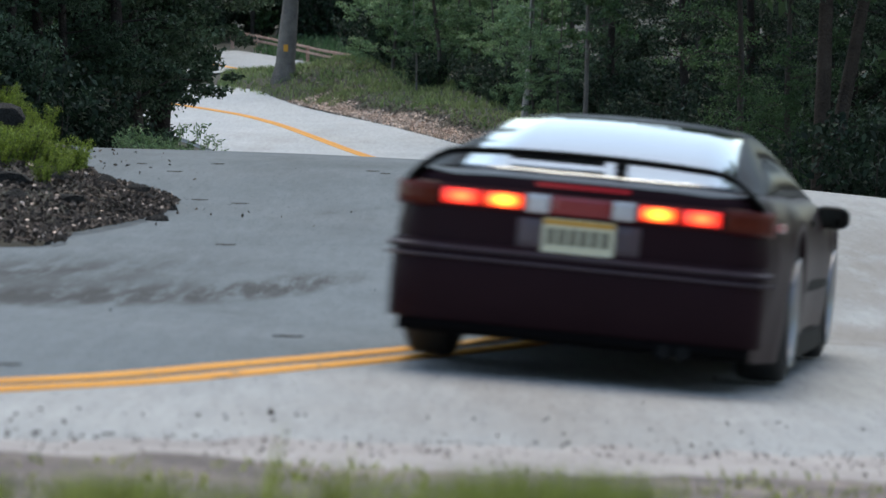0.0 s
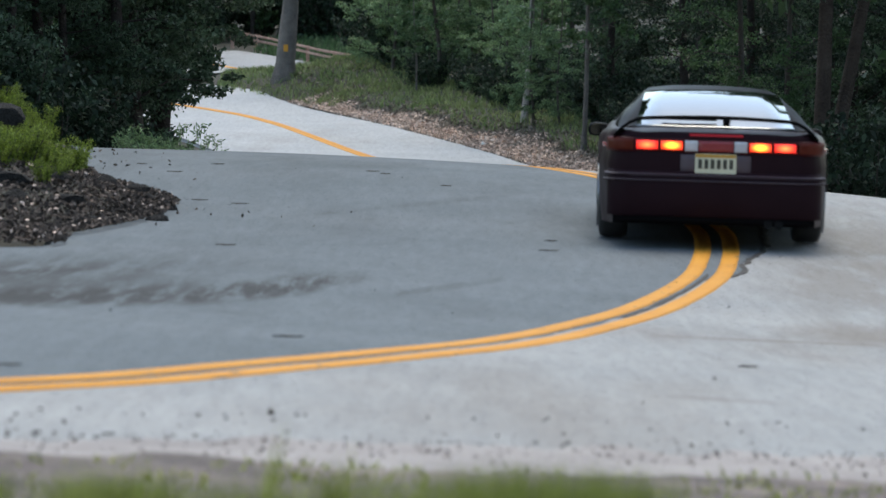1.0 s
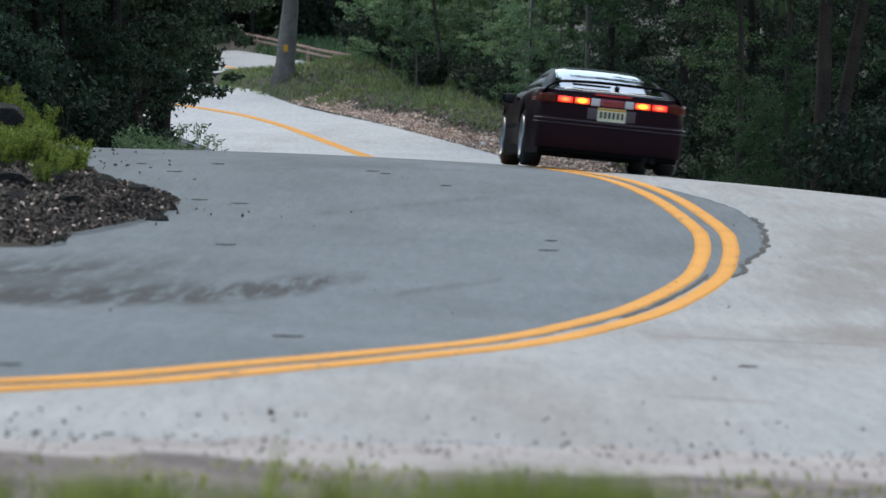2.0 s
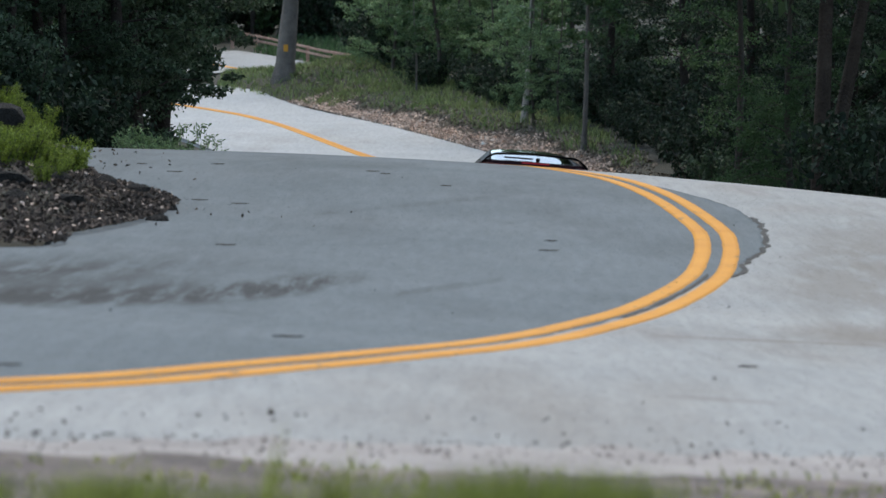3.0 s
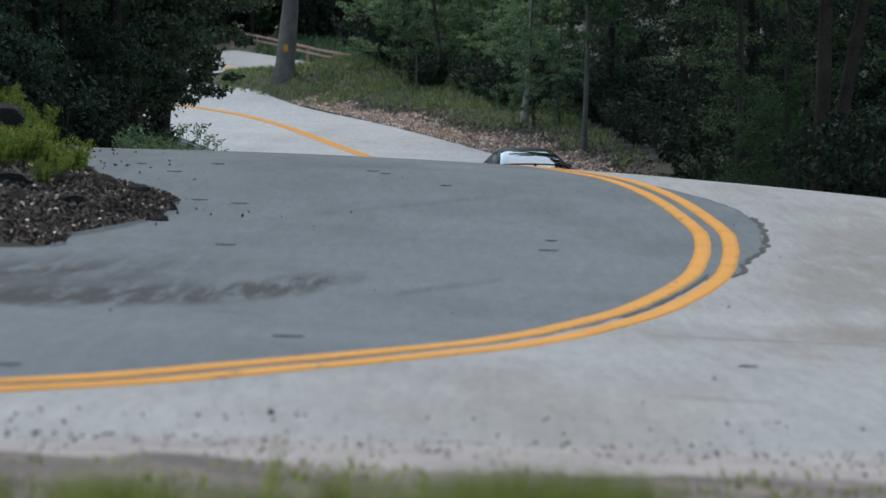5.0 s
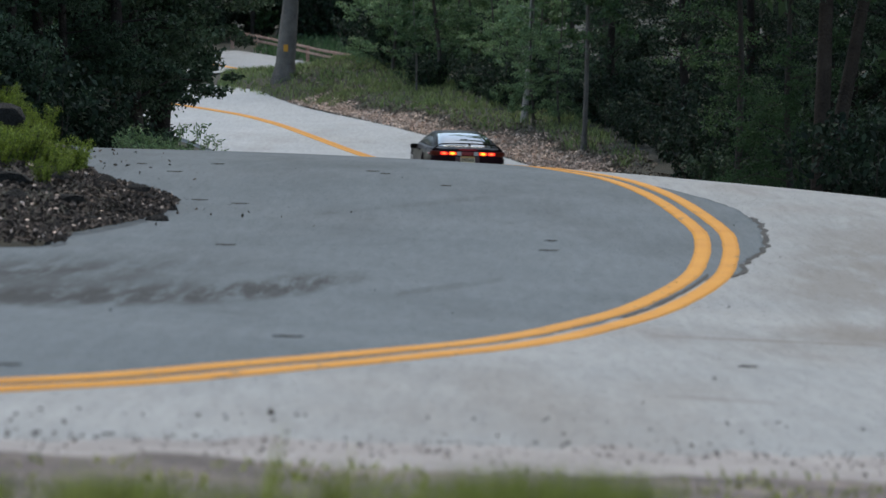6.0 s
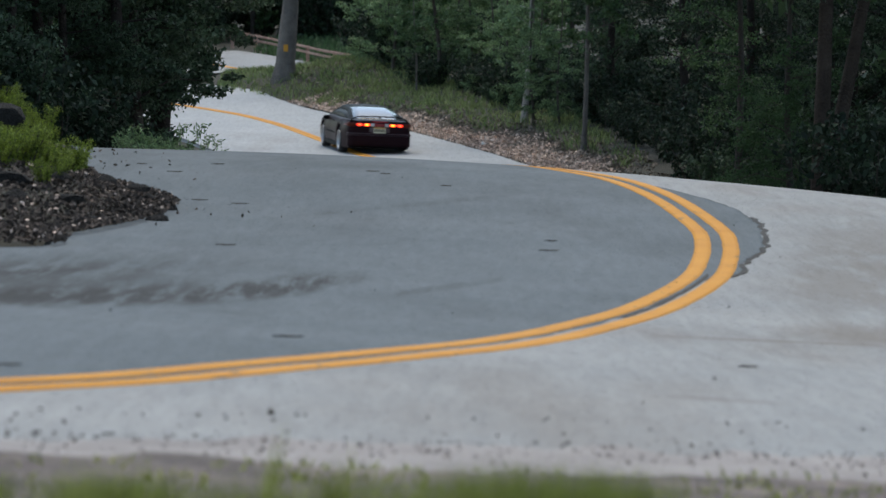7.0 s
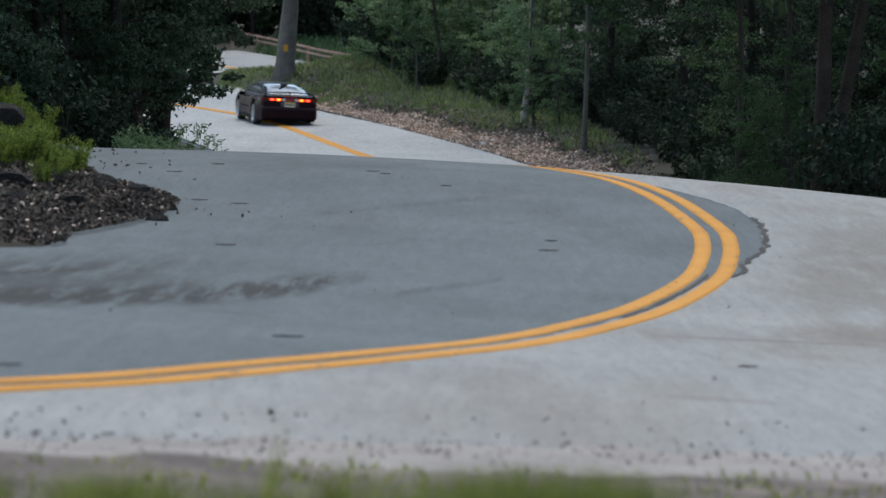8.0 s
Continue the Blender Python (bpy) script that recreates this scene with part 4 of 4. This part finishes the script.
# the woods beyond the crest and on both sides of the far road
for d, gap in ((66, 2.0), (74, 1.9), (84, 2.2), (95, 2.4), (108, 2.6), (122, 2.8), (138, 3.0), (156, 3.4), (178, 3.6)):
    x = float(FAR_EDGE(d)) + (2.6 if d < 90 else 5.0)
    if d > 130:
        x = -0.3 + (d - 140) * .02
    while x < d * 0.114 + 4:
        px, py = x + rng.uniform(-.6, .6), d + rng.uniform(-3, 3)
        if d > 130 and x < 5:
            k = 8
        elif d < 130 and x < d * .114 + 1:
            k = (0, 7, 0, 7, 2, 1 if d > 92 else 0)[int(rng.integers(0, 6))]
        else:
            k = int(rng.integers(5, 7))
        woods.plant(k, put(px, py, rng.uniform(0, 360), rng.uniform(.85, 1.15)))
        x += gap
for d in (213, 222, 236):
    for x in np.arange(-30, 10, 2.5):
        woods.plant(int(rng.integers(5, 7)), put(x + rng.uniform(-.9, .9), d + rng.uniform(-4, 4), rng.uniform(0, 360), rng.uniform(.9, 1.2)))
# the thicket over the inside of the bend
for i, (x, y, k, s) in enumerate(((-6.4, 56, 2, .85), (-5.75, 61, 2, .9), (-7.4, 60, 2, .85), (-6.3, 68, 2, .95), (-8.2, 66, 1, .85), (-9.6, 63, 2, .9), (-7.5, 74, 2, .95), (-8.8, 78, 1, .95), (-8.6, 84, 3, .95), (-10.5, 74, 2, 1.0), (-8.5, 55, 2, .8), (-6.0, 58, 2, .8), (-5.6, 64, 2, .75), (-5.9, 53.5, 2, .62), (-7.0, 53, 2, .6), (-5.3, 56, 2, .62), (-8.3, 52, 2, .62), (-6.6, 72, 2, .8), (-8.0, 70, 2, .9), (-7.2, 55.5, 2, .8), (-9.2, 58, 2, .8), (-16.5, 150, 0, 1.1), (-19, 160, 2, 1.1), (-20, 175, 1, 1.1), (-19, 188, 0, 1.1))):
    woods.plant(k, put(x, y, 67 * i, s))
# woods added behind the lens and to both sides, out of view, darkening reflections
for i in range(26):
    woods.plant(5 + i % 2, put(-24 + (i % 13) * 4.0 + rng.uniform(-1, 1), -20 - 6 * (i // 13) + rng.uniform(-2, 2), 47 * i, rng.uniform(.9, 1.2)))
for i in range(14):
    woods.plant(5 + i % 2, put(15.5 + rng.uniform(-1, 1) + 4 * (i % 2), -8 + i * 4.6, 47 * i, rng.uniform(.9, 1.2)))
for i in range(9):
    woods.plant(5 + i % 2, put(-11.5 - rng.uniform(0, 2) - 4 * (i % 2), 33 + i * 3.4, 47 * i, rng.uniform(.9, 1.2)))
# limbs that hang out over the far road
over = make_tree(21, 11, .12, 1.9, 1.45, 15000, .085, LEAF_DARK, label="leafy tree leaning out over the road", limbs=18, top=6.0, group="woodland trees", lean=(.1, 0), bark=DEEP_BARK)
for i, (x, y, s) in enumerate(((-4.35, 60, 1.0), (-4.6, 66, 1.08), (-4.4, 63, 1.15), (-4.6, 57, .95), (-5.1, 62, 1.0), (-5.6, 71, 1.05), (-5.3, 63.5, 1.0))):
    m = put(x - .2, y, 80 * i, s)
    if i == 0:
        over.matrix_basis = m
    else:
        copy_thing(over, m)
# pale saplings at the edge of the woods
for i, (x, y, s) in enumerate(((-1.6, 158, 1.0), (-1.5, 154, .95), (-0.6, 150, .9), (0.3, 152, .8), (-2.2, 149.5, 1.0), (-1.9, 146.5, 1.1), (-1.0, 146, 1.0), (-0.1, 144, 1.0), (-2.3, 154, 1.1), (0.7, 143, .9), (2.75, 119, .75), (-2.6, 178, .9), (-1.9, 149.5, .6), (0.9, 140, .8), (1.6, 134, .75), (2.0, 128, .75), (3.2, 130, .7), (3.5, 118, .6))):
    woods.plant(4, put(x, y, 40 * i, s))
# trunks that stand out at the edge of the woods
birch = make_tree(31, 12, .10, 2.4, 1.5, 2600, .14, LEAF_PALE, bark=PALE_BARK, label="slender tree with pale bark above the leaf bank", top=6, upper=300, group="edge trees", lean=(.3, 0))
birch.matrix_basis = put(2.47, 121, 20)
slim = make_tree(32, 12, .075, 2.8, 1.4, 2200, .14, LEAF, bark=GREY_BARK, label="thin straight young tree with a bare lower trunk", top=6, upper=300, group="edge trees")
slim.matrix_basis = put(3.86, 108.5, 70)
copy_thing(slim, put(-0.95, 138, 10, .55))
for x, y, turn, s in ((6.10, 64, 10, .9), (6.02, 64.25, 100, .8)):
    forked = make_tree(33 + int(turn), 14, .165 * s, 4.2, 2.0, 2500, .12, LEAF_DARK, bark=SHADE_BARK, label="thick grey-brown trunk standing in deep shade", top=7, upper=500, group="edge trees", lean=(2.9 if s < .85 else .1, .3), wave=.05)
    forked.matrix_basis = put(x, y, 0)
for x, y, k, s, turn in ((5.35, 72, 1, .62, 30), (6.2, 70, 1, .55, 200)):
    woods.plant(k, put(x, y, turn, s))
# the big roadside tree with its yellow marker
big = make_tree(41, 12, .375, 7.5, 2.0, 2500, .17, LEAF, bark=GREY_BARK, label="broad straight grey-brown trunk with a yellow marker", top=10.5, upper=0, group="edge trees", lean=(.92, 0), wave=.03)
big.matrix_basis = put(-5.92, 147.3, 0)
part("marker_plate", rounded_box(-.02, .15, -.385, -.35, 1.02, 1.28, .005), TAG, big, "small yellow marker plate")

VERGE_GRASS = leaf_material("verge_blade", (0.16, 0.21, 0.045), (0.35, 0.37, 0.105), 0.5, 0.6)

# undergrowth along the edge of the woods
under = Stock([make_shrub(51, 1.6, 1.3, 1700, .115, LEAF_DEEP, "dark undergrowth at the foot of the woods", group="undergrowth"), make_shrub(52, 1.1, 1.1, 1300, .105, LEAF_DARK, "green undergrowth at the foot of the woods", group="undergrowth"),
               make_shrub(53, .9, .8, 900, .10, LEAF_PALE, "pale feathery roadside shrub", slim=.16), make_shrub(54, .75, .55, 1900, .050, WEED, "bright yellow-green roadside weeds", slim=.2, group="bank weeds", name="weed_clump"),
               make_shrub(55, .55, .8, 1100, .09, GRASS, "coarse green weeds on the grassy mound", slim=.16, group="mound weeds", name="weed_clump"),
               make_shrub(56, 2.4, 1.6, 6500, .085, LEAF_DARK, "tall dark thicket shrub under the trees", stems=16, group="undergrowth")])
for d in np.arange(58, 134, 2.6):
    e = float(FAR_EDGE(d)) + (1.6 if d < 92 else 4.6)
    for o in (0.0, 1.7, 3.6, 6.0):
        if rng.uniform() < .75:
            under.plant(int(rng.integers(0, 2)), put(e + o + rng.uniform(-.5, .5), d + rng.uniform(-1, 1), rng.uniform(0, 360), rng.uniform(.7, 1.2)))
for x, y, k, s in ((-5.3, 53, 0, .8), (-6.0, 52.5, 0, 1.1), (-7.2, 53, 0, 1.1), (-5.4, 57, 0, .9), (-6.2, 64, 0, 1.0), (-6.9, 70, 0, 1.1), (-7.4, 80, 0, 1.3), (-8.2, 90, 0, 1.4), (-9.4, 100, 0, 1.3)):
    under.plant(k, put(x, y, 77 * x, s))
for x, y, s in ((-3.62, 51, .8), (-3.72, 50.2, .85), (-3.15, 50.3, .62), (-2.95, 50.0, .42), (-3.35, 50.6, .75), (-3.25, 49.8, .5)):
    under.plant(2, put(x, y, 50 * x, s, .1))
for i in range(46):
    y = rng.uniform(139.5, 153)
    x = float(FAR_EDGE(y)) + .7 + rng.uniform(0, 1) * (5.2 + (y - 140) * .2)
    under.plant(4, put(x, y if x > -5 else min(y, 147), rng.uniform(0, 360), rng.uniform(.3, .5) if x < -4.6 else rng.uniform(.5, 1.25)))
for i in range(30):
    y = rng.uniform(108, 140)
    under.plant(4, put(float(FAR_EDGE(y)) + rng.uniform(2.3, 4.6), y, rng.uniform(0, 360), rng.uniform(.4, .8)))
for i in range(26):
    under.plant(int(rng.integers(0, 2)), put(rng.uniform(-2.9, 1.5), rng.uniform(147, 158), rng.uniform(0, 360), rng.uniform(.8, 1.3)))
for i in range(30):
    under.plant(0, put(rng.uniform(-22, 2), rng.uniform(208, 216), rng.uniform(0, 360), rng.uniform(1.3, 2.2)))
for x, y, s in ((-5.6, 52.0, .8), (-6.3, 51.5, .9), (-7.0, 52, 1.0), (-7.7, 51.6, .95), (-8.4, 52, 1.0), (-6.0, 54.5, 1.0), (-7.0, 55, 1.1), (-6.2, 59, 1.0), (-6.2, 66, 1.05), (-8.0, 54, 1.1)):
    under.plant(5, put(x, y, 60 * x, s))
for i in range(16):
    y = rng.uniform(93, 112)
    under.plant(0, put(float(FAR_EDGE(y)) + rng.uniform(2.6, 4.6), y, 53 * i, rng.uniform(.45, .75)))
for i in range(44):
    y = rng.uniform(112, 143)
    under.plant(i % 2, put(float(FAR_EDGE(y)) + rng.uniform(3.8, 6.5), y, 53 * i, rng.uniform(.6, 1.1)))
# the bright bank on the inside of the bend
for i in range(64):
    y = rng.uniform(31.5, 43.0)
    back = 1.0 if y < 34.5 else (.65 if y < 38.5 else .35)
    x = float(NEAR_LEFT(y)) - back - rng.uniform(0, 1) ** 1.3 * 2.6
    under.plant(3, put(x, y, rng.uniform(0, 360), rng.uniform(.45, .85)))


for i in range(30):
    under.plant(3, put(rng.uniform(-6.2, -4.25), rng.uniform(38.5, 43), rng.uniform(0, 360), rng.uniform(.4, .7)))


for i in range(46):
    y = rng.uniform(32.2, 36.4)
    under.plant(3, put(-3.52 - .30 * max(34.3 - y, -1.2) - rng.uniform(0, .85), y, rng.uniform(0, 360), rng.uniform(.5, .9), .05))
for x, y, k, s in ((-4.30, 53, 1, .55), (-4.2, 55, 0, .55), (-4.5, 57, 0, .7), (-4.6, 52, 0, .7), (-5.0, 51.5, 0, .85), (-4.35, 52.2, 0, .5)):
    under.plant(k, put(x, y, 61 * x, s))


def make_rock(seed, size):
    r = np.random.default_rng(seed)
    bm = bmesh.new()
    bmesh.ops.create_icosphere(bm, subdivisions=2, radius=1.0)
    cut = r.normal(size=(7, 3))
    cut /= np.linalg.norm(cut, axis=1)[:, None]
    for v in bm.verts:
        p = np.array(v.co)
        for c in cut:
            d = p.dot(c) - r.uniform(.55, .62)
            if d > 0:
                p = p - c * d
        v.co = Vector(p * np.array(size) * (1 + .06 * noise.noise(Vector(p) * 3)))
    me = bpy.data.meshes.new("rock")
    bm.to_mesh(me)
    bm.free()
    me.materials.append(ROCK)
    return tagged(new("rock", me), "dark broken rock on the leafy bank", "rock", "bank rocks")


rocks = Stock([make_rock(61, (.22, .18, .12)), make_rock(62, (.34, .24, .20)), make_rock(63, (.14, .12, .08))])
for x, y, k, s, up in ((-4.20, 37.9, 1, .95, .30), (-4.45, 38.3, 1, .8, .34), (-4.0, 37.75, 0, .9, .14), (-4.30, 37.4, 1, .7, .12), (-4.05, 37.0, 0, .8, .04), (-4.2, 38.2, 0, 1.1, .02), (-4.3, 37.6, 0, .9, .0), (-4.02, 37.8, 0, .8, .0), (-4.5, 37.9, 1, .7, .0), (-2.32, 33.4, 0, .8, .0), (-2.5, 33.9, 0, .9, .0), (-2.62, 34.5, 1, .6, .03), (-2.95, 35.0, 0, .8, .05),
                    (-2.38, 32.6, 2, 1.0, .0), (-2.3, 32.0, 2, .9, .0), (-2.75, 31.0, 2, 1.2, .0), (-2.9, 30.2, 0, .6, .0), (-3.1, 29.2, 2, 1.2, .0), (-3.35, 28.6, 2, 1.0, 0), (-3.0, 32.0, 2, 1.3, .02), (-3.3, 31.2, 0, .8, .03), (-3.5, 32.6, 2, 1.4, .05), (-3.2, 33.6, 0, .7, .05)):
    rocks.plant(k, put(x + .05, y - 1.2, 97 * x, s, -up))


def scatter(name, xs, ys, size, mat, label, category, lift=.015, squash=.3, slim=.3):
    c = np.stack((xs, ys, height(xs, ys) + lift), -1)
    ob = leaf_mesh(name, c, .03, 1, size, mat, None, rng, flat=.5, squash=squash, slim=slim)
    return tagged(ob, label, category, kind="stuff")


# dry leaves on the bank by the bend
ys = rng.uniform(26.3, 36.3, 11000)
xs = NEAR_LEFT(ys) - .02 - rng.exponential(.9, len(ys))
scatter("leaf_litter", xs, ys, .046, DUFF, "dry brown leaves and chips on the bank", "leaf litter", lift=.05)
ys = rng.uniform(26.3, 35.3, 220)
scatter("pale_leaves", NEAR_LEFT(ys) - .02 - rng.exponential(.7, 220), ys, .036, LITTER, "pale curled leaves on the dark bank", "leaf litter", lift=.07)
ys = rng.uniform(30, 45, 70)
scatter("blown_leaves", NEAR_LEFT(ys) + rng.exponential(.3, 70), ys, .042, DUFF, "dark leaf scraps blown onto the asphalt", "leaf litter", lift=.012)
# the broad leaf bank beside the far road
def bank_top(y):
    return .80 + .45 * step(98, 108, y) - .35 * step(112, 130, y) + .22 * np.sin(y * .5) + .12 * np.sin(y * 1.7)


ys = rng.uniform(94, 142, 19000)
xs = FAR_EDGE(ys) + .04 + rng.uniform(0, 1, len(ys)) ** 1.2 * bank_top(ys) * rng.uniform(.8, 1.25, len(ys))
scatter("leaf_bank", xs * FAR, ys * FAR, .117, LITTER, "pale dry leaves heaped along the far roadside", "leaf litter", lift=.035)
ys = rng.uniform(94, 142, 9000)
xs = FAR_EDGE(ys) + bank_top(ys) * .85 + np.clip(rng.exponential(.5, len(ys)), 0, 1.3)
scatter("bare_earth", xs * FAR, ys * FAR, .104, EARTH, "brown crumbling earth above the leaf bank", "bare earth", lift=.03)
# grass on the mound and above the leaf bank
ys = rng.uniform(96, 158, 36000)
xs = FAR_EDGE(ys) + rng.uniform(.2, 6.5, len(ys))
bald = lumps(xs, ys, 1.1, 3.0) + .5 * lumps(xs, ys, .4, 8.0)
keep = ((xs - FAR_EDGE(ys) > bank_top(ys) + .35) & (bald > -.12)) | ((ys > 139 + .8 * np.sin(xs * 2)) & (bald > -.2))
keep &= (xs - FAR_EDGE(ys) < 2.2 + 2.2 * step(104, 126, ys) + 2.6 * step(136, 146, ys) + .8 * bald) & (ys > 101)
keep &= (ys > 138) | (rng.uniform(size=len(xs)) < .5)
keep &= (xs > -5.0) | (ys < 149)
keep &= (xs > -4.6) | (rng.uniform(size=len(xs)) < .55)
grass("mound_grass", xs[keep] * FAR, ys[keep] * FAR, .26, .015, GRASS, "rough green grass over the mound and bank", rng, bend=.5)
xs, ys = rng.uniform(-8.6, -4.6, 2600), rng.uniform(148.5, 157, 2600)
keep = xs > FAR_EDGE(ys) + .1
grass("mound_foot_grass", xs[keep] * FAR, ys[keep] * FAR, .22, .015, GRASS, "green grass at the foot of the mound", rng, bend=.5)
ys = rng.uniform(139.5, 156, 2200)
xs = np.maximum(FAR_EDGE(ys) + .3, -5.4) + rng.uniform(0, 5, len(ys))
scatter("mound_earth", xs * FAR, ys * FAR, .112, EARTH, "brown earth and dry stalks among the mound grass", "bare earth", lift=.05)
ys = rng.uniform(158, 212, 14000)
xs = rng.uniform(-22, 1, 14000)
away = np.abs(xs - np.interp(ys, UPPER[::-1, 1] / FAR, UPPER[::-1, 0] / FAR)) > 5.2
grass("far_verge_grass", xs[away] * FAR, ys[away] * FAR, .45, .026, LEAF, "green grass along the far verge", rng)
# the verge in front of the lens
xs = rng.uniform(-1.7, 1.6, 11000)
back = rng.uniform(-1.3, .12, 11000)
ys = 11.83 + .40 * (xs + 1.2) + back
clump = lumps(xs, ys, .22, 2.0) + .6 * lumps(xs, ys, .7, 6.0)
keep = rng.uniform(size=11000) < np.clip(.66 + 2.3 * clump - np.clip(back + .35, 0, 2) * 1.2 - np.clip(xs - .55, 0, 9) * .75, 0.0, 1)
keep &= rng.uniform(size=11000) < .35
grass("verge_grass", xs[keep], ys[keep], .055, .006, VERGE_GRASS, "short yellow-green grass on the verge", rng, lift=.02)
xs, ys = rng.uniform(-.95, .65, 16000), rng.uniform(6.3, 7.3, 16000)
tuft = lumps(xs, ys * .4, .16, 5.0) + .7 * lumps(xs, ys * .4, .42, 1.0)
keep = rng.uniform(size=16000) < np.clip(.36 + 2.4 * tuft, .02, 1) * (1 - .94 * step(.30, .42, xs))
xs, ys, tuft = xs[keep], ys[keep], tuft[keep]
z = 1.30 - ys * (.0972 - .009 * np.clip(tuft, -1, 1)) - height(xs, ys)
grass("tall_verge_grass", xs, ys, z, .007, VERGE_GRASS, "tall soft green grass close to the lens", rng, bend=.06, even=True)
for x, y, t, tilt in ((-.385, 7.7, .61, .045), (-.195, 7.7, .56, .0), (.265, 7.7, .52, .02), (-.70, 7.6, .53, .0), (-.60, 7.8, .50, .02), (.82, 7.8, .50, .0)):
    n = 9
    grass("grass_tuft", x + rng.normal(0, .012, n), y + rng.normal(0, .05, n), t, .010, VERGE_GRASS, "tall wispy grass tuft on the verge", rng, bend=.03, even=True, tilt=tilt)



xs = rng.uniform(-1.8, 1.8, 420)
scatter("verge_crumbs", xs, 12.55 + .37 * (xs + 1.2) + rng.normal(0, .25, 420), .017, DUFF, "dark crumbs and leaf scraps on the verge", "leaf litter", lift=.012)


# the weathered guard rail behind the upper road
def make_rail():
    rail = tagged(new("guard_rail"), "rust-brown steel guard rail on posts", "guard rail")
    line = spline([(-14.5, 214), (-12.1, 206), (-9.65, 196), (-7.65, 188), (-5.2, 177.5), (-3.24, 169)], 60) * FAR
    g = np.gradient(line, axis=0)
    g /= np.linalg.norm(g, axis=1)[:, None]
    prof = [(-.03, -.04), (.03, -.05), (.05, -.027), (.03, .0), (.05, .027), (.03, .05), (-.03, .04), (-.01, 0)]
    m = len(prof)
    for level in (.42, .62):
        v = []
        for (x, y), (gx, gy) in zip(line, g):
            z = float(height(x, y)) + .10 + level
            v += [(x + o * gy, y - o * gx, z + h) for o, h in prof]
        f = [(i * m + j, i * m + (j + 1) % m, (i + 1) * m + (j + 1) % m, (i + 1) * m + j) for i in range(len(line) - 1) for j in range(m)]
        link("beam", v, f, RUST, rail)
    for i in range(2, 60, 8):
        x, y = line[i]
        z = float(height(x, y))
        part("post", rounded_box(x - .07, x + .07, y + .05, y + .2, z - .3, z + .78, .01), RUST, rail)


make_rail()

# twigs and bits on the asphalt
def make_twig(seed, long):
    r = np.random.default_rng(seed)
    k = np.linspace(-.5, .5, 6)
    vv, ff = tube(np.stack((k * long, r.normal(0, .012, 6), .006 + np.abs(r.normal(0, .003, 6))), -1), [.003, .004, .005, .0045, .004, .002], 6)
    return tagged(link("twig", vv, ff, BARK), "thin brown twig lying on the asphalt", "twig", "road debris")


twigs = Stock([make_twig(71, .10), make_twig(72, .15)])
for x, y, k, turn in ((-.72, 18.34, 1, 5), (-1.68, 15.31, 0, 25), (.81, 29.63, 0, 8), (.77, 28.61, 1, -4), (-1.54, 27.98, 1, 10), (1.45, 18.71, 0, 10), (-.68, 38.0, 1, 25), (-.55, 37.6, 0, -15), (-2.5, 36.8, 1, 0), (-2.2, 38.5, 1, 30), (-2.9, 38, 0, 0), (.03, 35.9, 0, -8), (-1.7, 33.0, 1, 20), (-2.05, 33.3, 1, 5)):
    twigs.plant(k, put(x, y - .05, turn, 1.0, -.003))
pebbles = Stock([make_rock(81, (.02, .02, .012)), make_rock(82, (.032, .026, .018))])
for p in pebbles.things:
    p.name = "pebble"
    tagged(p, "small dark stone on the asphalt", "pebble", "road debris")
for i in range(160):
    x = rng.uniform(-1.75, 1.75)
    y = (13.5 + .55 * (x + 1.47) if i % 5 < 2 else 12.8 + .38 * (x + 1.38)) + rng.normal(0, .07 if i % 3 else .35)
    pebbles.plant(i % 2, put(x, y, i * 31, rng.uniform(.26, .58), -.006))
for i in range(36):
    y = rng.uniform(16, 42)
    pebbles.plant(i % 2, put(rng.uniform(-.10, .10) * y, y, i * 31, rng.uniform(.2, .7), -.008))
ball = make_rock(91, (.09, .09, .085))
ball.name = "white_scrap"
ball.data.materials[0] = WHITE
tagged(ball, "small white scrap on the leaf bank", "litter", "roadside scraps")
ball.matrix_basis = put(1.20, 117, 0, 1.0, -.08)


motions()
